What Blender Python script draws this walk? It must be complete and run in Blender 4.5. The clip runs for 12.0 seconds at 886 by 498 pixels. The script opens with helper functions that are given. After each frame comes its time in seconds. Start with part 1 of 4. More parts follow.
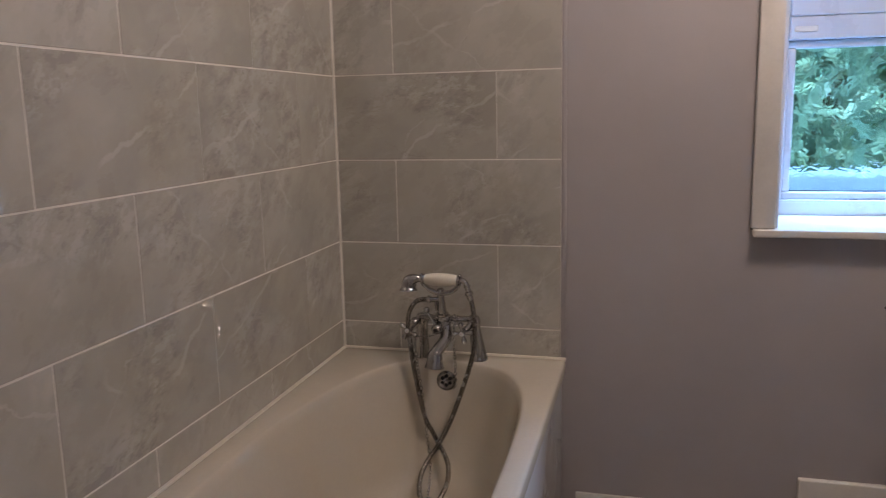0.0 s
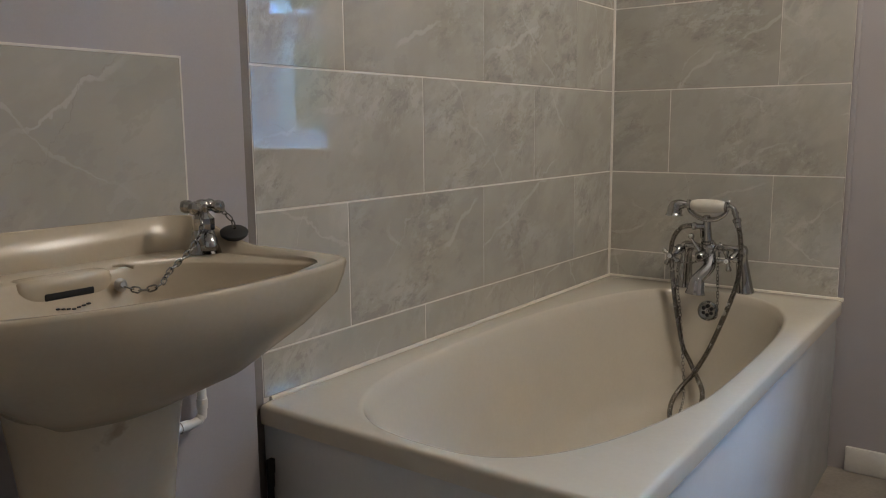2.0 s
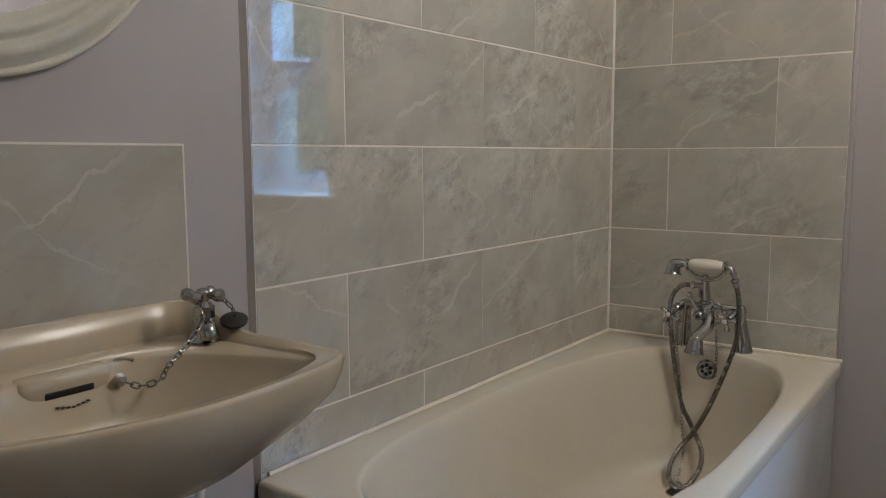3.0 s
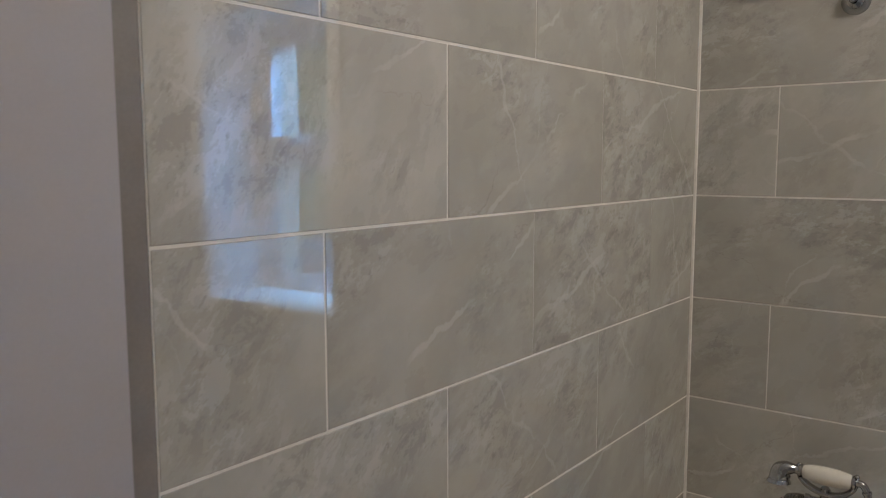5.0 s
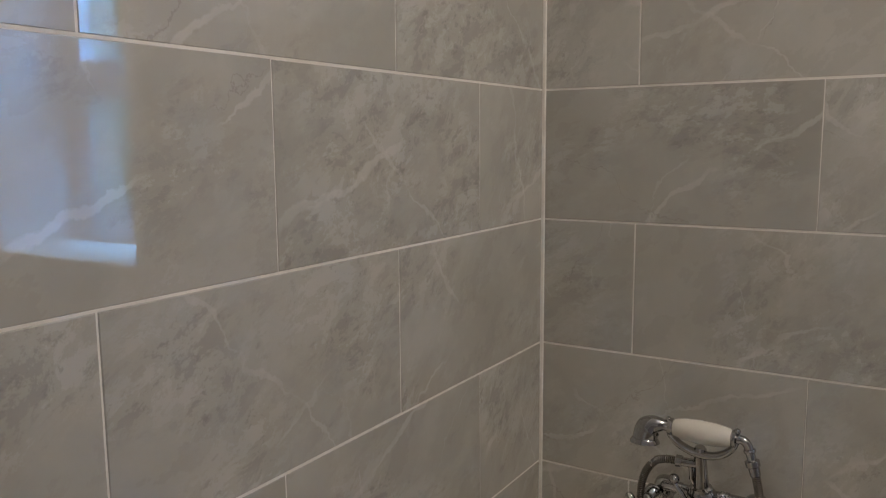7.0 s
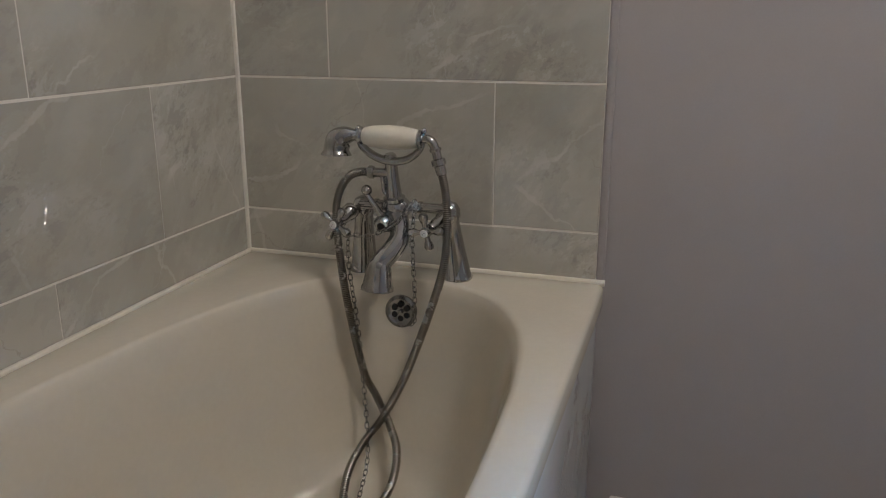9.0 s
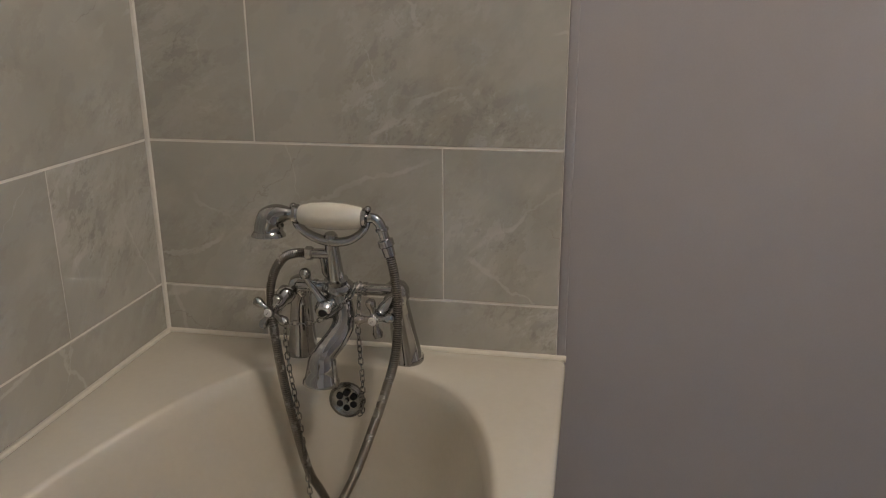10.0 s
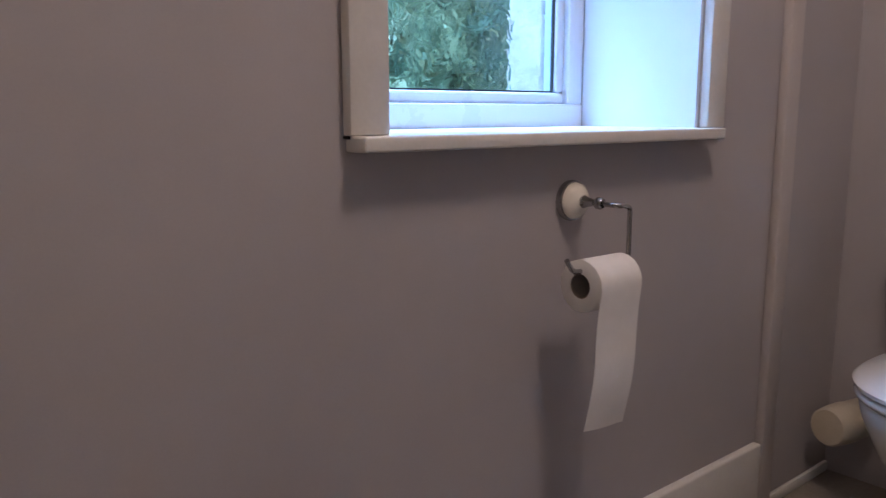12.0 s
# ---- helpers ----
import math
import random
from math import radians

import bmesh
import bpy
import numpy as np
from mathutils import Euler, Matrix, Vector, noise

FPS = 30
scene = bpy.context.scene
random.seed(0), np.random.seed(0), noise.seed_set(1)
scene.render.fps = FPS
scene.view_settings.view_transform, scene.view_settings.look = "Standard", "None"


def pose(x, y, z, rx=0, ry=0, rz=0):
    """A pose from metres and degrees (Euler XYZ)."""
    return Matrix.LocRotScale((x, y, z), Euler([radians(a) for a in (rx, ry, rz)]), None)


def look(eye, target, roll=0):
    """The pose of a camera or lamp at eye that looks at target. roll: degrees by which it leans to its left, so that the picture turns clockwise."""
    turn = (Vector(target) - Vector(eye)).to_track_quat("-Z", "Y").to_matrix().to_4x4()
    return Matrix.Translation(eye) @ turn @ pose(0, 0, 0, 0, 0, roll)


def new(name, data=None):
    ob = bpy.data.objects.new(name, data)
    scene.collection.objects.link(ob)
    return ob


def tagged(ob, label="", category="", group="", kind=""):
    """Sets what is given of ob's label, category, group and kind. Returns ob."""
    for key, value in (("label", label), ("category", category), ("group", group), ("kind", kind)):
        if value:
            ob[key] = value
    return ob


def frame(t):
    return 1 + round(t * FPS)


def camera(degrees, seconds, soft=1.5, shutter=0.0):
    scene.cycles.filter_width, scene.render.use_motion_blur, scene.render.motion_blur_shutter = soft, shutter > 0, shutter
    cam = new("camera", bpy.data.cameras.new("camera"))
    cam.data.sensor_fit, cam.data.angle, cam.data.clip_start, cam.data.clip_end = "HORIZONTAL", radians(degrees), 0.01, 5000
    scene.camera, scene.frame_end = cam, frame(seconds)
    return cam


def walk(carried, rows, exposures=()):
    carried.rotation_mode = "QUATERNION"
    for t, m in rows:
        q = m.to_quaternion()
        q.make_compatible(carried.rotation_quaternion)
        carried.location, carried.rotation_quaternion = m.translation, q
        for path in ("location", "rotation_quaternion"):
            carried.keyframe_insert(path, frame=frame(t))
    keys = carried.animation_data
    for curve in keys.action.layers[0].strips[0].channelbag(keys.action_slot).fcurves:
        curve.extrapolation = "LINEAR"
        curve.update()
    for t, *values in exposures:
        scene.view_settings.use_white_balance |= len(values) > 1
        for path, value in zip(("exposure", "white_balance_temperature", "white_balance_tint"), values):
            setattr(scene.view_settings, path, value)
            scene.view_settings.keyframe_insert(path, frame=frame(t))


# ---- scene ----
cam = camera(58.6, 12.0, 1.1, 0.12)
PATH = [
    (0, (-0.046, 0.055, 1.371), (-0.549, 1.96, 1.03), -1.2),
    (0.5, (0.039, -0.109, 1.339), (-0.884, 1.632, 0.995), -1.2),
    (1, (0.07, -0.135, 1.286), (-1.007, 1.517, 0.948), -0.9),
    (1.5, (0.098, -0.091, 1.17), (-1.028, 1.53, 0.846), -0.8),
    (2, (0.104, -0.078, 1.093), (-1.058, 1.52, 0.79), -0.5),
    (2.5, (0.104, -0.08, 1.124), (-1.062, 1.523, 0.854), -0.3),
    (3, (0.107, -0.074, 1.194), (-1.062, 1.531, 0.959), -0.2),
    (3.2, (0.103, -0.082, 1.247), (-1.072, 1.521, 1.024), -0.2),
    (4.8, (-0.249, 0.313, 1.566), (-1.476, 1.878, 1.352), 0.1),
    (5, (-0.304, 0.46, 1.595), (-1.522, 2.031, 1.372), -0.1),
    (5.5, (-0.316, 0.661, 1.706), (-1.546, 2.224, 1.497), -0.1),
    (6, (-0.338, 0.836, 1.622), (-1.531, 2.427, 1.411), -0.1),
    (6.5, (-0.353, 0.926, 1.489), (-1.445, 2.587, 1.266), 0.1),
    (6.7, (-0.359, 0.956, 1.449), (-1.425, 2.631, 1.208), -0.1),
    (8.3, (-0.209, 1.038, 1.073), (-1.071, 2.782, 0.606), -0.3),
    (8.5, (-0.185, 1.055, 1.029), (-0.962, 2.827, 0.522), 0.0),
    (9, (-0.161, 1.111, 1.04), (-0.743, 2.944, 0.49), 0.0),
    (9.5, (-0.195, 1.171, 1.117), (-0.666, 3.028, 0.543), -0.1),
    (10, (-0.276, 1.267, 1.167), (-0.634, 3.145, 0.579), -0.3),
    (10.5, (-0.355, 1.373, 1.24), (-0.476, 3.279, 0.647), -0.1),
    (11, (-0.418, 1.455, 1.162), (0.03, 3.373, 0.819), 0.2),
    (11.5, (-0.305, 1.623, 1.097), (0.503, 3.423, 0.777), -0.8),
    (11.7, (-0.315, 1.658, 1.076), (0.678, 3.36, 0.734), -0.6),
    (12, (-0.359, 1.651, 1.036), (0.901, 3.166, 0.695), -0.1),
]
walk(cam, [(t, look(eye, target, roll)) for t, eye, target, roll in PATH],
     [(0, 0.60, 6600, 26), (0.5, 0.65, 7350, 22), (1.2, 0.61, 6750, 17), (2, 0.92, 6300, 12), (3.2, 0.96, 6150, 11), (4.8, 0.72, 6100, 13), (6.7, 0.76, 6150, 15), (8.5, 0.90, 5850, 12), (10.5, 0.96, 6350, 14), (11, 0.95, 5800, 16), (11.5, 0.33, 6000, 24), (12, 0.57, 6500, 30)])

# ---- world, sun, lamps ----
world = bpy.data.worlds.new("world")
scene.world = world
world.use_nodes = True
wn = world.node_tree
sky = wn.nodes.new("ShaderNodeTexSky")
sky.sky_type = "NISHITA"
sky.sun_disc = False
sky.sun_elevation, sky.sun_rotation = radians(48), radians(200)
wn.links.new(sky.outputs[0], wn.nodes["Background"].inputs[0])
wn.nodes["Background"].inputs[1].default_value = 0.15

sun_data = bpy.data.lights.new("sun", "SUN")
sun_data.energy, sun_data.angle, sun_data.color = 2.4, radians(20), (1.0, 0.97, 0.94)
sun = new("sun", sun_data)
sun.matrix_world = look((0, 0, 20), (3.5, 10.0, 0))

# sky light entering by the window opening
win_light = bpy.data.lights.new("window_daylight", "AREA")
win_light.shape, win_light.size, win_light.size_y = "RECTANGLE", 1.7, 1.15
win_light.energy, win_light.color = 310.0, (0.22, 0.56, 1.0)
wl = new("window_daylight", win_light)
wl.matrix_world = look((0.72, 3.48, 2.93), (0.40, 2.2, 1.2))
ROOM_W, ROOM_E, ROOM_S, ROOM_N, CEIL = -1.10, 1.90, -1.35, 2.612, 2.76
LAMP = (0.50, 1.72, CEIL)
bulb = bpy.data.lights.new("ceiling_bulb", "POINT")
bulb.energy, bulb.color, bulb.shadow_soft_size = 23.0, (1.0, 0.885, 0.725), 0.16
new("ceiling_bulb", bulb).location = (LAMP[0], LAMP[1], LAMP[2] - 0.18)


# ---- materials ----
def material(name, color, rough=0.5, metal=0.0, coat=0.0):
    m = bpy.data.materials.new(name)
    m.use_nodes = True
    b = m.node_tree.nodes["Principled BSDF"]
    b.inputs["Base Color"].default_value = (*color, 1)
    b.inputs["Roughness"].default_value = rough
    b.inputs["Metallic"].default_value = metal
    b.inputs["Coat Weight"].default_value = coat
    return m


def node(m, kind, **sets):
    n = m.node_tree.nodes.new(kind)
    for k, v in sets.items():
        n.inputs[k.replace("_", " ")].default_value = v
    return n


def link(m, a, b):
    m.node_tree.links.new(a, b)


def mottled(name, dark, light, scale=6.0, fine=120.0, rough=0.5, bump=0.15, metal=0.0, rough_var=0.1, bump_dist=0.002, coat=0.0, amount=1.0):
    """Two scales of noise in colour, roughness and relief."""
    m = material(name, light, rough, metal, coat)
    b = m.node_tree.nodes["Principled BSDF"]
    co = node(m, "ShaderNodeTexCoord")
    big = node(m, "ShaderNodeTexNoise", Scale=scale, Detail=5.0, Roughness=0.6)
    small = node(m, "ShaderNodeTexNoise", Scale=fine, Detail=3.0)
    for n in (big, small):
        link(m, co.outputs["Object"], n.inputs["Vector"])
    mix = node(m, "ShaderNodeMath", Value=0.5)
    mix.operation = "MULTIPLY_ADD"
    mix.inputs[1].default_value, mix.inputs[2].default_value = 0.35, 0.0
    link(m, small.outputs["Fac"], mix.inputs[0])
    add = node(m, "ShaderNodeMath")
    link(m, big.outputs["Fac"], add.inputs[0])
    link(m, mix.outputs[0], add.inputs[1])
    ramp = node(m, "ShaderNodeValToRGB")
    ramp.color_ramp.elements[0].position, ramp.color_ramp.elements[1].position = 0.45, 0.9
    ramp.color_ramp.elements[0].color, ramp.color_ramp.elements[1].color = (*dark, 1), (*light, 1)
    link(m, add.outputs[0], ramp.inputs["Fac"])
    link(m, ramp.outputs["Color"], b.inputs["Base Color"])
    rr = node(m, "ShaderNodeMapRange")
    rr.inputs["To Min"].default_value, rr.inputs["To Max"].default_value = max(rough - rough_var, 0.02), rough + rough_var
    link(m, big.outputs["Fac"], rr.inputs["Value"])
    link(m, rr.outputs[0], b.inputs["Roughness"])
    bp = node(m, "ShaderNodeBump", Strength=bump, Distance=bump_dist)
    link(m, add.outputs[0], bp.inputs["Height"])
    link(m, bp.outputs["Normal"], b.inputs["Normal"])
    return m


def stone_tile_material():
    """Polished grey limestone print: clouds, slanting flaked zones, wandering pale veins and hair cracks, different on each tile."""
    m = material("stone_tile", (0.45, 0.43, 0.40), 0.05)
    b = m.node_tree.nodes["Principled BSDF"]
    b.inputs["IOR"].default_value = 1.95
    co = node(m, "ShaderNodeTexCoord")
    info = node(m, "ShaderNodeObjectInfo")

    def calc(op, a, c=0.0, d=0.0):
        n = node(m, "ShaderNodeMath")
        n.operation = op
        for k, v in enumerate((a, c, d)):
            if isinstance(v, (int, float)):
                n.inputs[k].default_value = v
            else:
                link(m, v, n.inputs[k])
        return n.outputs[0]

    def span(src, lo, hi, to0, to1):
        mr = node(m, "ShaderNodeMapRange")
        mr.inputs["From Min"].default_value, mr.inputs["From Max"].default_value = lo, hi
        mr.inputs["To Min"].default_value, mr.inputs["To Max"].default_value = to0, to1
        link(m, src, mr.inputs["Value"])
        return mr.outputs[0]

    def overlay(value, color, prev):
        mx = node(m, "ShaderNodeMix")
        mx.data_type = "RGBA"
        link(m, value, mx.inputs[0])
        link(m, prev, mx.inputs[6])
        mx.inputs[7].default_value = color
        return mx.outputs[2]

    def fbm(vec, scale, detail, rough, distortion=0.0):
        n = node(m, "ShaderNodeTexNoise", Scale=scale, Detail=detail, Roughness=rough, Distortion=distortion)
        link(m, vec, n.inputs["Vector"])
        return n.outputs["Fac"]

    rand = info.outputs["Random"]
    vec = node(m, "ShaderNodeVectorMath")
    vec.operation = "ADD"
    link(m, co.outputs["Object"], vec.inputs[0])
    link(m, calc("MULTIPLY", rand, 37.0), vec.inputs[1])
    place = vec.outputs[0]
    # the bedding slants up to one side; its slope differs a little from tile to tile
    turn = node(m, "ShaderNodeVectorRotate")
    turn.rotation_type = "Y_AXIS"
    link(m, place, turn.inputs["Vector"])
    link(m, calc("MULTIPLY_ADD", rand, 0.9, 0.25), turn.inputs["Angle"])
    bed = node(m, "ShaderNodeMapping")
    bed.inputs["Scale"].default_value = (1.0, 1.0, 1.75)
    link(m, turn.outputs[0], bed.inputs["Vector"])
    slant = bed.outputs[0]

    # soft clouds
    cloud = fbm(place, 3.4, 5.0, 0.55, 0.3)
    ramp = node(m, "ShaderNodeValToRGB")
    e = ramp.color_ramp.elements
    e[0].position, e[0].color = 0.30, (0.400, 0.380, 0.330, 1)
    e[1].position, e[1].color = 0.72, (0.508, 0.486, 0.430, 1)
    link(m, cloud, ramp.inputs["Fac"])
    prev = ramp.outputs["Color"]
    # flaked zones: ragged pale chips and darker pits along the bedding
    zone = span(fbm(place, 4.0, 3.0, 0.5), 0.47, 0.60, 0.0, 1.0)
    flake = fbm(slant, 13.0, 10.0, 0.74, 0.3)
    prev = overlay(calc("MULTIPLY", span(flake, 0.528, 0.548, 0.0, 0.36), zone), (0.63, 0.615, 0.585, 1), prev)
    prev = overlay(calc("MULTIPLY", span(flake, 0.462, 0.435, 0.0, 0.42), zone), (0.29, 0.275, 0.255, 1), prev)
    pit = fbm(slant, 34.0, 6.0, 0.66)
    prev = overlay(calc("MULTIPLY", span(pit, 0.41, 0.36, 0.0, 0.40), zone), (0.25, 0.235, 0.215, 1), prev)
    # smooth drifts between the zones
    drift = fbm(slant, 5.0, 7.0, 0.62)
    prev = overlay(span(drift, 0.52, 0.64, 0.0, 0.30), (0.580, 0.556, 0.495, 1), prev)
    # cloudy blotches with a clear edge here and there
    prev = overlay(span(drift, 0.42, 0.405, 0.0, 0.20), (0.340, 0.318, 0.275, 1), prev)

    def vein(slope, spread, shift, width, strength, wander, prev, tone):
        """A wandering pale line across the tile, thick and thin, broken in places."""
        r = calc("FRACT", calc("MULTIPLY", rand, shift))
        rot = node(m, "ShaderNodeVectorRotate")
        rot.rotation_type = "Y_AXIS"
        link(m, co.outputs["Object"], rot.inputs["Vector"])
        link(m, calc("MULTIPLY_ADD", r, spread, slope), rot.inputs["Angle"])
        sep = node(m, "ShaderNodeSeparateXYZ")
        link(m, rot.outputs[0], sep.inputs[0])
        off = calc("MULTIPLY_ADD", calc("FRACT", calc("MULTIPLY", rand, shift * 3.3)), 0.22, -0.11)
        wob = calc("MULTIPLY_ADD", fbm(place, 7.0, 7.0, 0.58), wander, -wander / 2)
        line = calc("ABSOLUTE", calc("ADD", calc("ADD", sep.outputs["Z"], off), wob))
        thick = span(fbm(place, 9.0, 3.0, 0.5), 0.40, 0.66, width * 0.25, width)
        body = node(m, "ShaderNodeMapRange")
        body.inputs["To Min"].default_value, body.inputs["To Max"].default_value = strength, 0.0
        link(m, line, body.inputs["Value"])
        link(m, calc("MULTIPLY", thick, 0.55), body.inputs["From Min"])
        link(m, thick, body.inputs["From Max"])
        gate = span(fbm(place, 4.2, 2.0, 0.5), 0.47, 0.56, 0.0, 1.0)
        return overlay(calc("MULTIPLY", body.outputs[0], gate), tone, prev)

    pale = (0.67, 0.65, 0.61, 1)
    prev = vein(0.30, 0.35, 11.3, 0.0100, 0.42, 0.11, prev, pale)
    prev = vein(-1.35, 0.9, 23.7, 0.0070, 0.32, 0.12, prev, pale)
    prev = vein(0.75, 1.2, 41.9, 0.0032, 0.28, 0.16, prev, pale)
    prev = vein(-0.9, 2.2, 67.1, 0.0020, 0.32, 0.18, prev, (0.26, 0.22, 0.20, 1))
    # each tile a little lighter or darker
    hv = node(m, "ShaderNodeHueSaturation")
    link(m, span(rand, 0.0, 1.0, 0.93, 1.07), hv.inputs["Value"])
    link(m, prev, hv.inputs["Color"])
    link(m, hv.outputs["Color"], b.inputs["Base Color"])
    link(m, span(flake, 0.3, 0.7, 0.012, 0.024), b.inputs["Roughness"])
    bp = node(m, "ShaderNodeBump", Strength=0.012, Distance=0.0006)
    link(m, fbm(place, 9.0, 2.0, 0.5), bp.inputs["Height"])
    link(m, bp.outputs["Normal"], b.inputs["Normal"])
    return m


def chrome_material(name, tone=0.45, rough=0.045):
    m = mottled(name, (tone * 0.82, tone * 0.82, tone * 0.82), (tone, tone, tone * 0.99), 25, 300, rough, 0.04, 1.0, 0.05, 0.0005)
    return m


def hose_material():
    """Steel hose: wound ribs as relief on top of the ribbed mesh."""
    return mottled("steel_hose", (0.29, 0.275, 0.25), (0.37, 0.35, 0.32), 40, 300, 0.26, 0.1, 1.0, 0.08, 0.0005)


def rippled_glass_material():
    m = material("rippled_glass", (0.74, 0.92, 1.0), 0.03)
    b = m.node_tree.nodes["Principled BSDF"]
    b.inputs["Transmission Weight"].default_value = 1.0
    b.inputs["IOR"].default_value = 1.45
    co = node(m, "ShaderNodeTexCoord")
    v = node(m, "ShaderNodeTexNoise", Scale=26.0, Detail=1.0, Distortion=1.2)
    link(m, co.outputs["Object"], v.inputs["Vector"])
    bp = node(m, "ShaderNodeBump", Strength=0.42, Distance=0.0045)
    link(m, v.outputs["Fac"], bp.inputs["Height"])
    link(m, bp.outputs["Normal"], b.inputs["Normal"])
    return m


def leaf_material():
    m = material("leaf", (0.07, 0.14, 0.05), 0.5)
    b = m.node_tree.nodes["Principled BSDF"]
    g = node(m, "ShaderNodeNewGeometry")
    r = node(m, "ShaderNodeValToRGB")
    e = r.color_ramp.elements
    e[0].color, e[1].color = (0.085, 0.20, 0.12, 1), (0.26, 0.41, 0.22, 1)
    link(m, g.outputs["Random Per Island"], r.inputs["Fac"])
    link(m, r.outputs["Color"], b.inputs["Base Color"])
    return m


TILE = stone_tile_material()
GROUT = mottled("grout", (0.68, 0.645, 0.58), (0.79, 0.755, 0.69), 30, 400, 0.8, 0.3)
PAINT = mottled("lilac_grey_paint", (0.395, 0.366, 0.366), (0.435, 0.404, 0.404), 3.0, 260, 0.62, 0.12, bump_dist=0.0012)
BATTEN = mottled("pinkish_cream_paint", (0.50, 0.45, 0.425), (0.55, 0.50, 0.47), 5.0, 200, 0.45, 0.1)
CEIL_PAINT = mottled("ceiling_paint", (0.70, 0.69, 0.67), (0.78, 0.77, 0.75), 4, 200, 0.8, 0.1)
GLOSS_WHITE = mottled("white_gloss_paint", (0.66, 0.63, 0.58), (0.76, 0.73, 0.68), 9, 150, 0.32, 0.08)
UPVC = mottled("white_upvc", (0.585, 0.63, 0.70), (0.60, 0.645, 0.71), 8, 250, 0.3, 0.03)
REVEAL = mottled("white_reveal_paint", (0.63, 0.66, 0.71), (0.65, 0.68, 0.73), 6, 200, 0.6, 0.05, rough_var=0.02)
ACRYLIC = mottled("cream_white_acrylic", (0.60, 0.545, 0.455), (0.65, 0.595, 0.50), 3, 90, 0.14, 0.02, coat=0.3, rough_var=0.05)
SEALANT = mottled("white_silicone", (0.68, 0.63, 0.54), (0.74, 0.69, 0.60), 12, 200, 0.35, 0.05)
PANEL = mottled("white_bath_panel", (0.66, 0.66, 0.66), (0.71, 0.71, 0.71), 4, 120, 0.16, 0.02, coat=0.3, rough_var=0.05)
CERAMIC = mottled("ivory_ceramic", (0.47, 0.40, 0.30), (0.52, 0.445, 0.335), 4, 120, 0.20, 0.010, rough_var=0.03)
WHITE_CERAMIC = mottled("white_ceramic", (0.76, 0.76, 0.75), (0.82, 0.82, 0.81), 5, 120, 0.1, 0.01, coat=0.4, rough_var=0.04)

CERAMIC.node_tree.nodes["Principled BSDF"].inputs["Specular IOR Level"].default_value = 0.30


def stained_ceramic(at, reach):
    """The basin's glaze with a rusty streak where water has run down."""
    m = CERAMIC.copy()
    m.name = "rust_streaked_ceramic"
    b = m.node_tree.nodes["Principled BSDF"]
    src = b.inputs["Base Color"].links[0].from_socket
    co = node(m, "ShaderNodeTexCoord")
    mp = node(m, "ShaderNodeMapping")
    mp.vector_type = "TEXTURE"
    mp.inputs["Location"].default_value, mp.inputs["Scale"].default_value = at, reach
    mp.inputs["Rotation"].default_value = (0.75, 0, 0)
    link(m, co.outputs["Object"], mp.inputs["Vector"])
    ln = node(m, "ShaderNodeVectorMath")
    ln.operation = "LENGTH"
    link(m, mp.outputs[0], ln.inputs[0])
    ns = node(m, "ShaderNodeTexNoise", Scale=90.0, Detail=4.0)
    link(m, co.outputs["Object"], ns.inputs["Vector"])
    su = node(m, "ShaderNodeMath")
    su.operation = "MULTIPLY_ADD"
    su.inputs[1].default_value = 1.6
    link(m, ns.outputs["Fac"], su.inputs[0])
    link(m, ln.outputs["Value"], su.inputs[2])
    mr = node(m, "ShaderNodeMapRange")
    mr.inputs["From Min"].default_value, mr.inputs["From Max"].default_value = 1.75, 1.15
    mr.inputs["To Max"].default_value = 0.45
    link(m, su.outputs[0], mr.inputs["Value"])
    mx = node(m, "ShaderNodeMix")
    mx.data_type = "RGBA"
    mx.inputs[7].default_value = (0.16, 0.10, 0.05, 1)
    link(m, mr.outputs[0], mx.inputs[0])
    link(m, src, mx.inputs[6])
    link(m, mx.outputs[2], b.inputs["Base Color"])
    return m


CHROME = chrome_material("chrome")
STEEL = chrome_material("brushed_steel", 0.5, 0.28)
HOSE = hose_material()
CHAIN = chrome_material("dull_chain_steel", 0.34, 0.22)
PORCELAIN = mottled("cream_porcelain", (0.70, 0.66, 0.57), (0.76, 0.72, 0.63), 20, 200, 0.15, 0.01, coat=0.3, rough_var=0.05)
RUBBER = mottled("black_rubber", (0.010, 0.010, 0.010), (0.022, 0.022, 0.022), 30, 300, 0.65, 0.1)
# near black put in for the shade inside holes and gaps; also mould
DARK = mottled("void_shade_and_mould", (0.008, 0.008, 0.008), (0.02, 0.02, 0.02), 30, 300, 0.8, 0.1)
TRIM = mottled("taupe_edge_trim", (0.20, 0.175, 0.155), (0.25, 0.22, 0.195), 10, 200, 0.6, 0.1)
MIRROR_FRAME = mottled("cream_moulding", (0.58, 0.55, 0.47), (0.68, 0.65, 0.56), 10, 160, 0.35, 0.08)
MIRROR = material("mirror_silver", (0.9, 0.9, 0.9), 0.01, 1.0)
PAPER = mottled("tissue_paper", (0.74, 0.71, 0.67), (0.82, 0.79, 0.75), 14, 500, 0.9, 0.35, bump_dist=0.001)
CARD = mottled("brown_card", (0.16, 0.12, 0.09), (0.25, 0.19, 0.14), 20, 200, 0.9, 0.2)
FLOOR_MAT = mottled("dark_vinyl_floor", (0.19, 0.165, 0.14), (0.31, 0.275, 0.235), 6, 90, 0.45, 0.15)
PLASTIC = mottled("white_plastic", (0.70, 0.68, 0.64), (0.77, 0.75, 0.71), 10, 200, 0.35, 0.05)
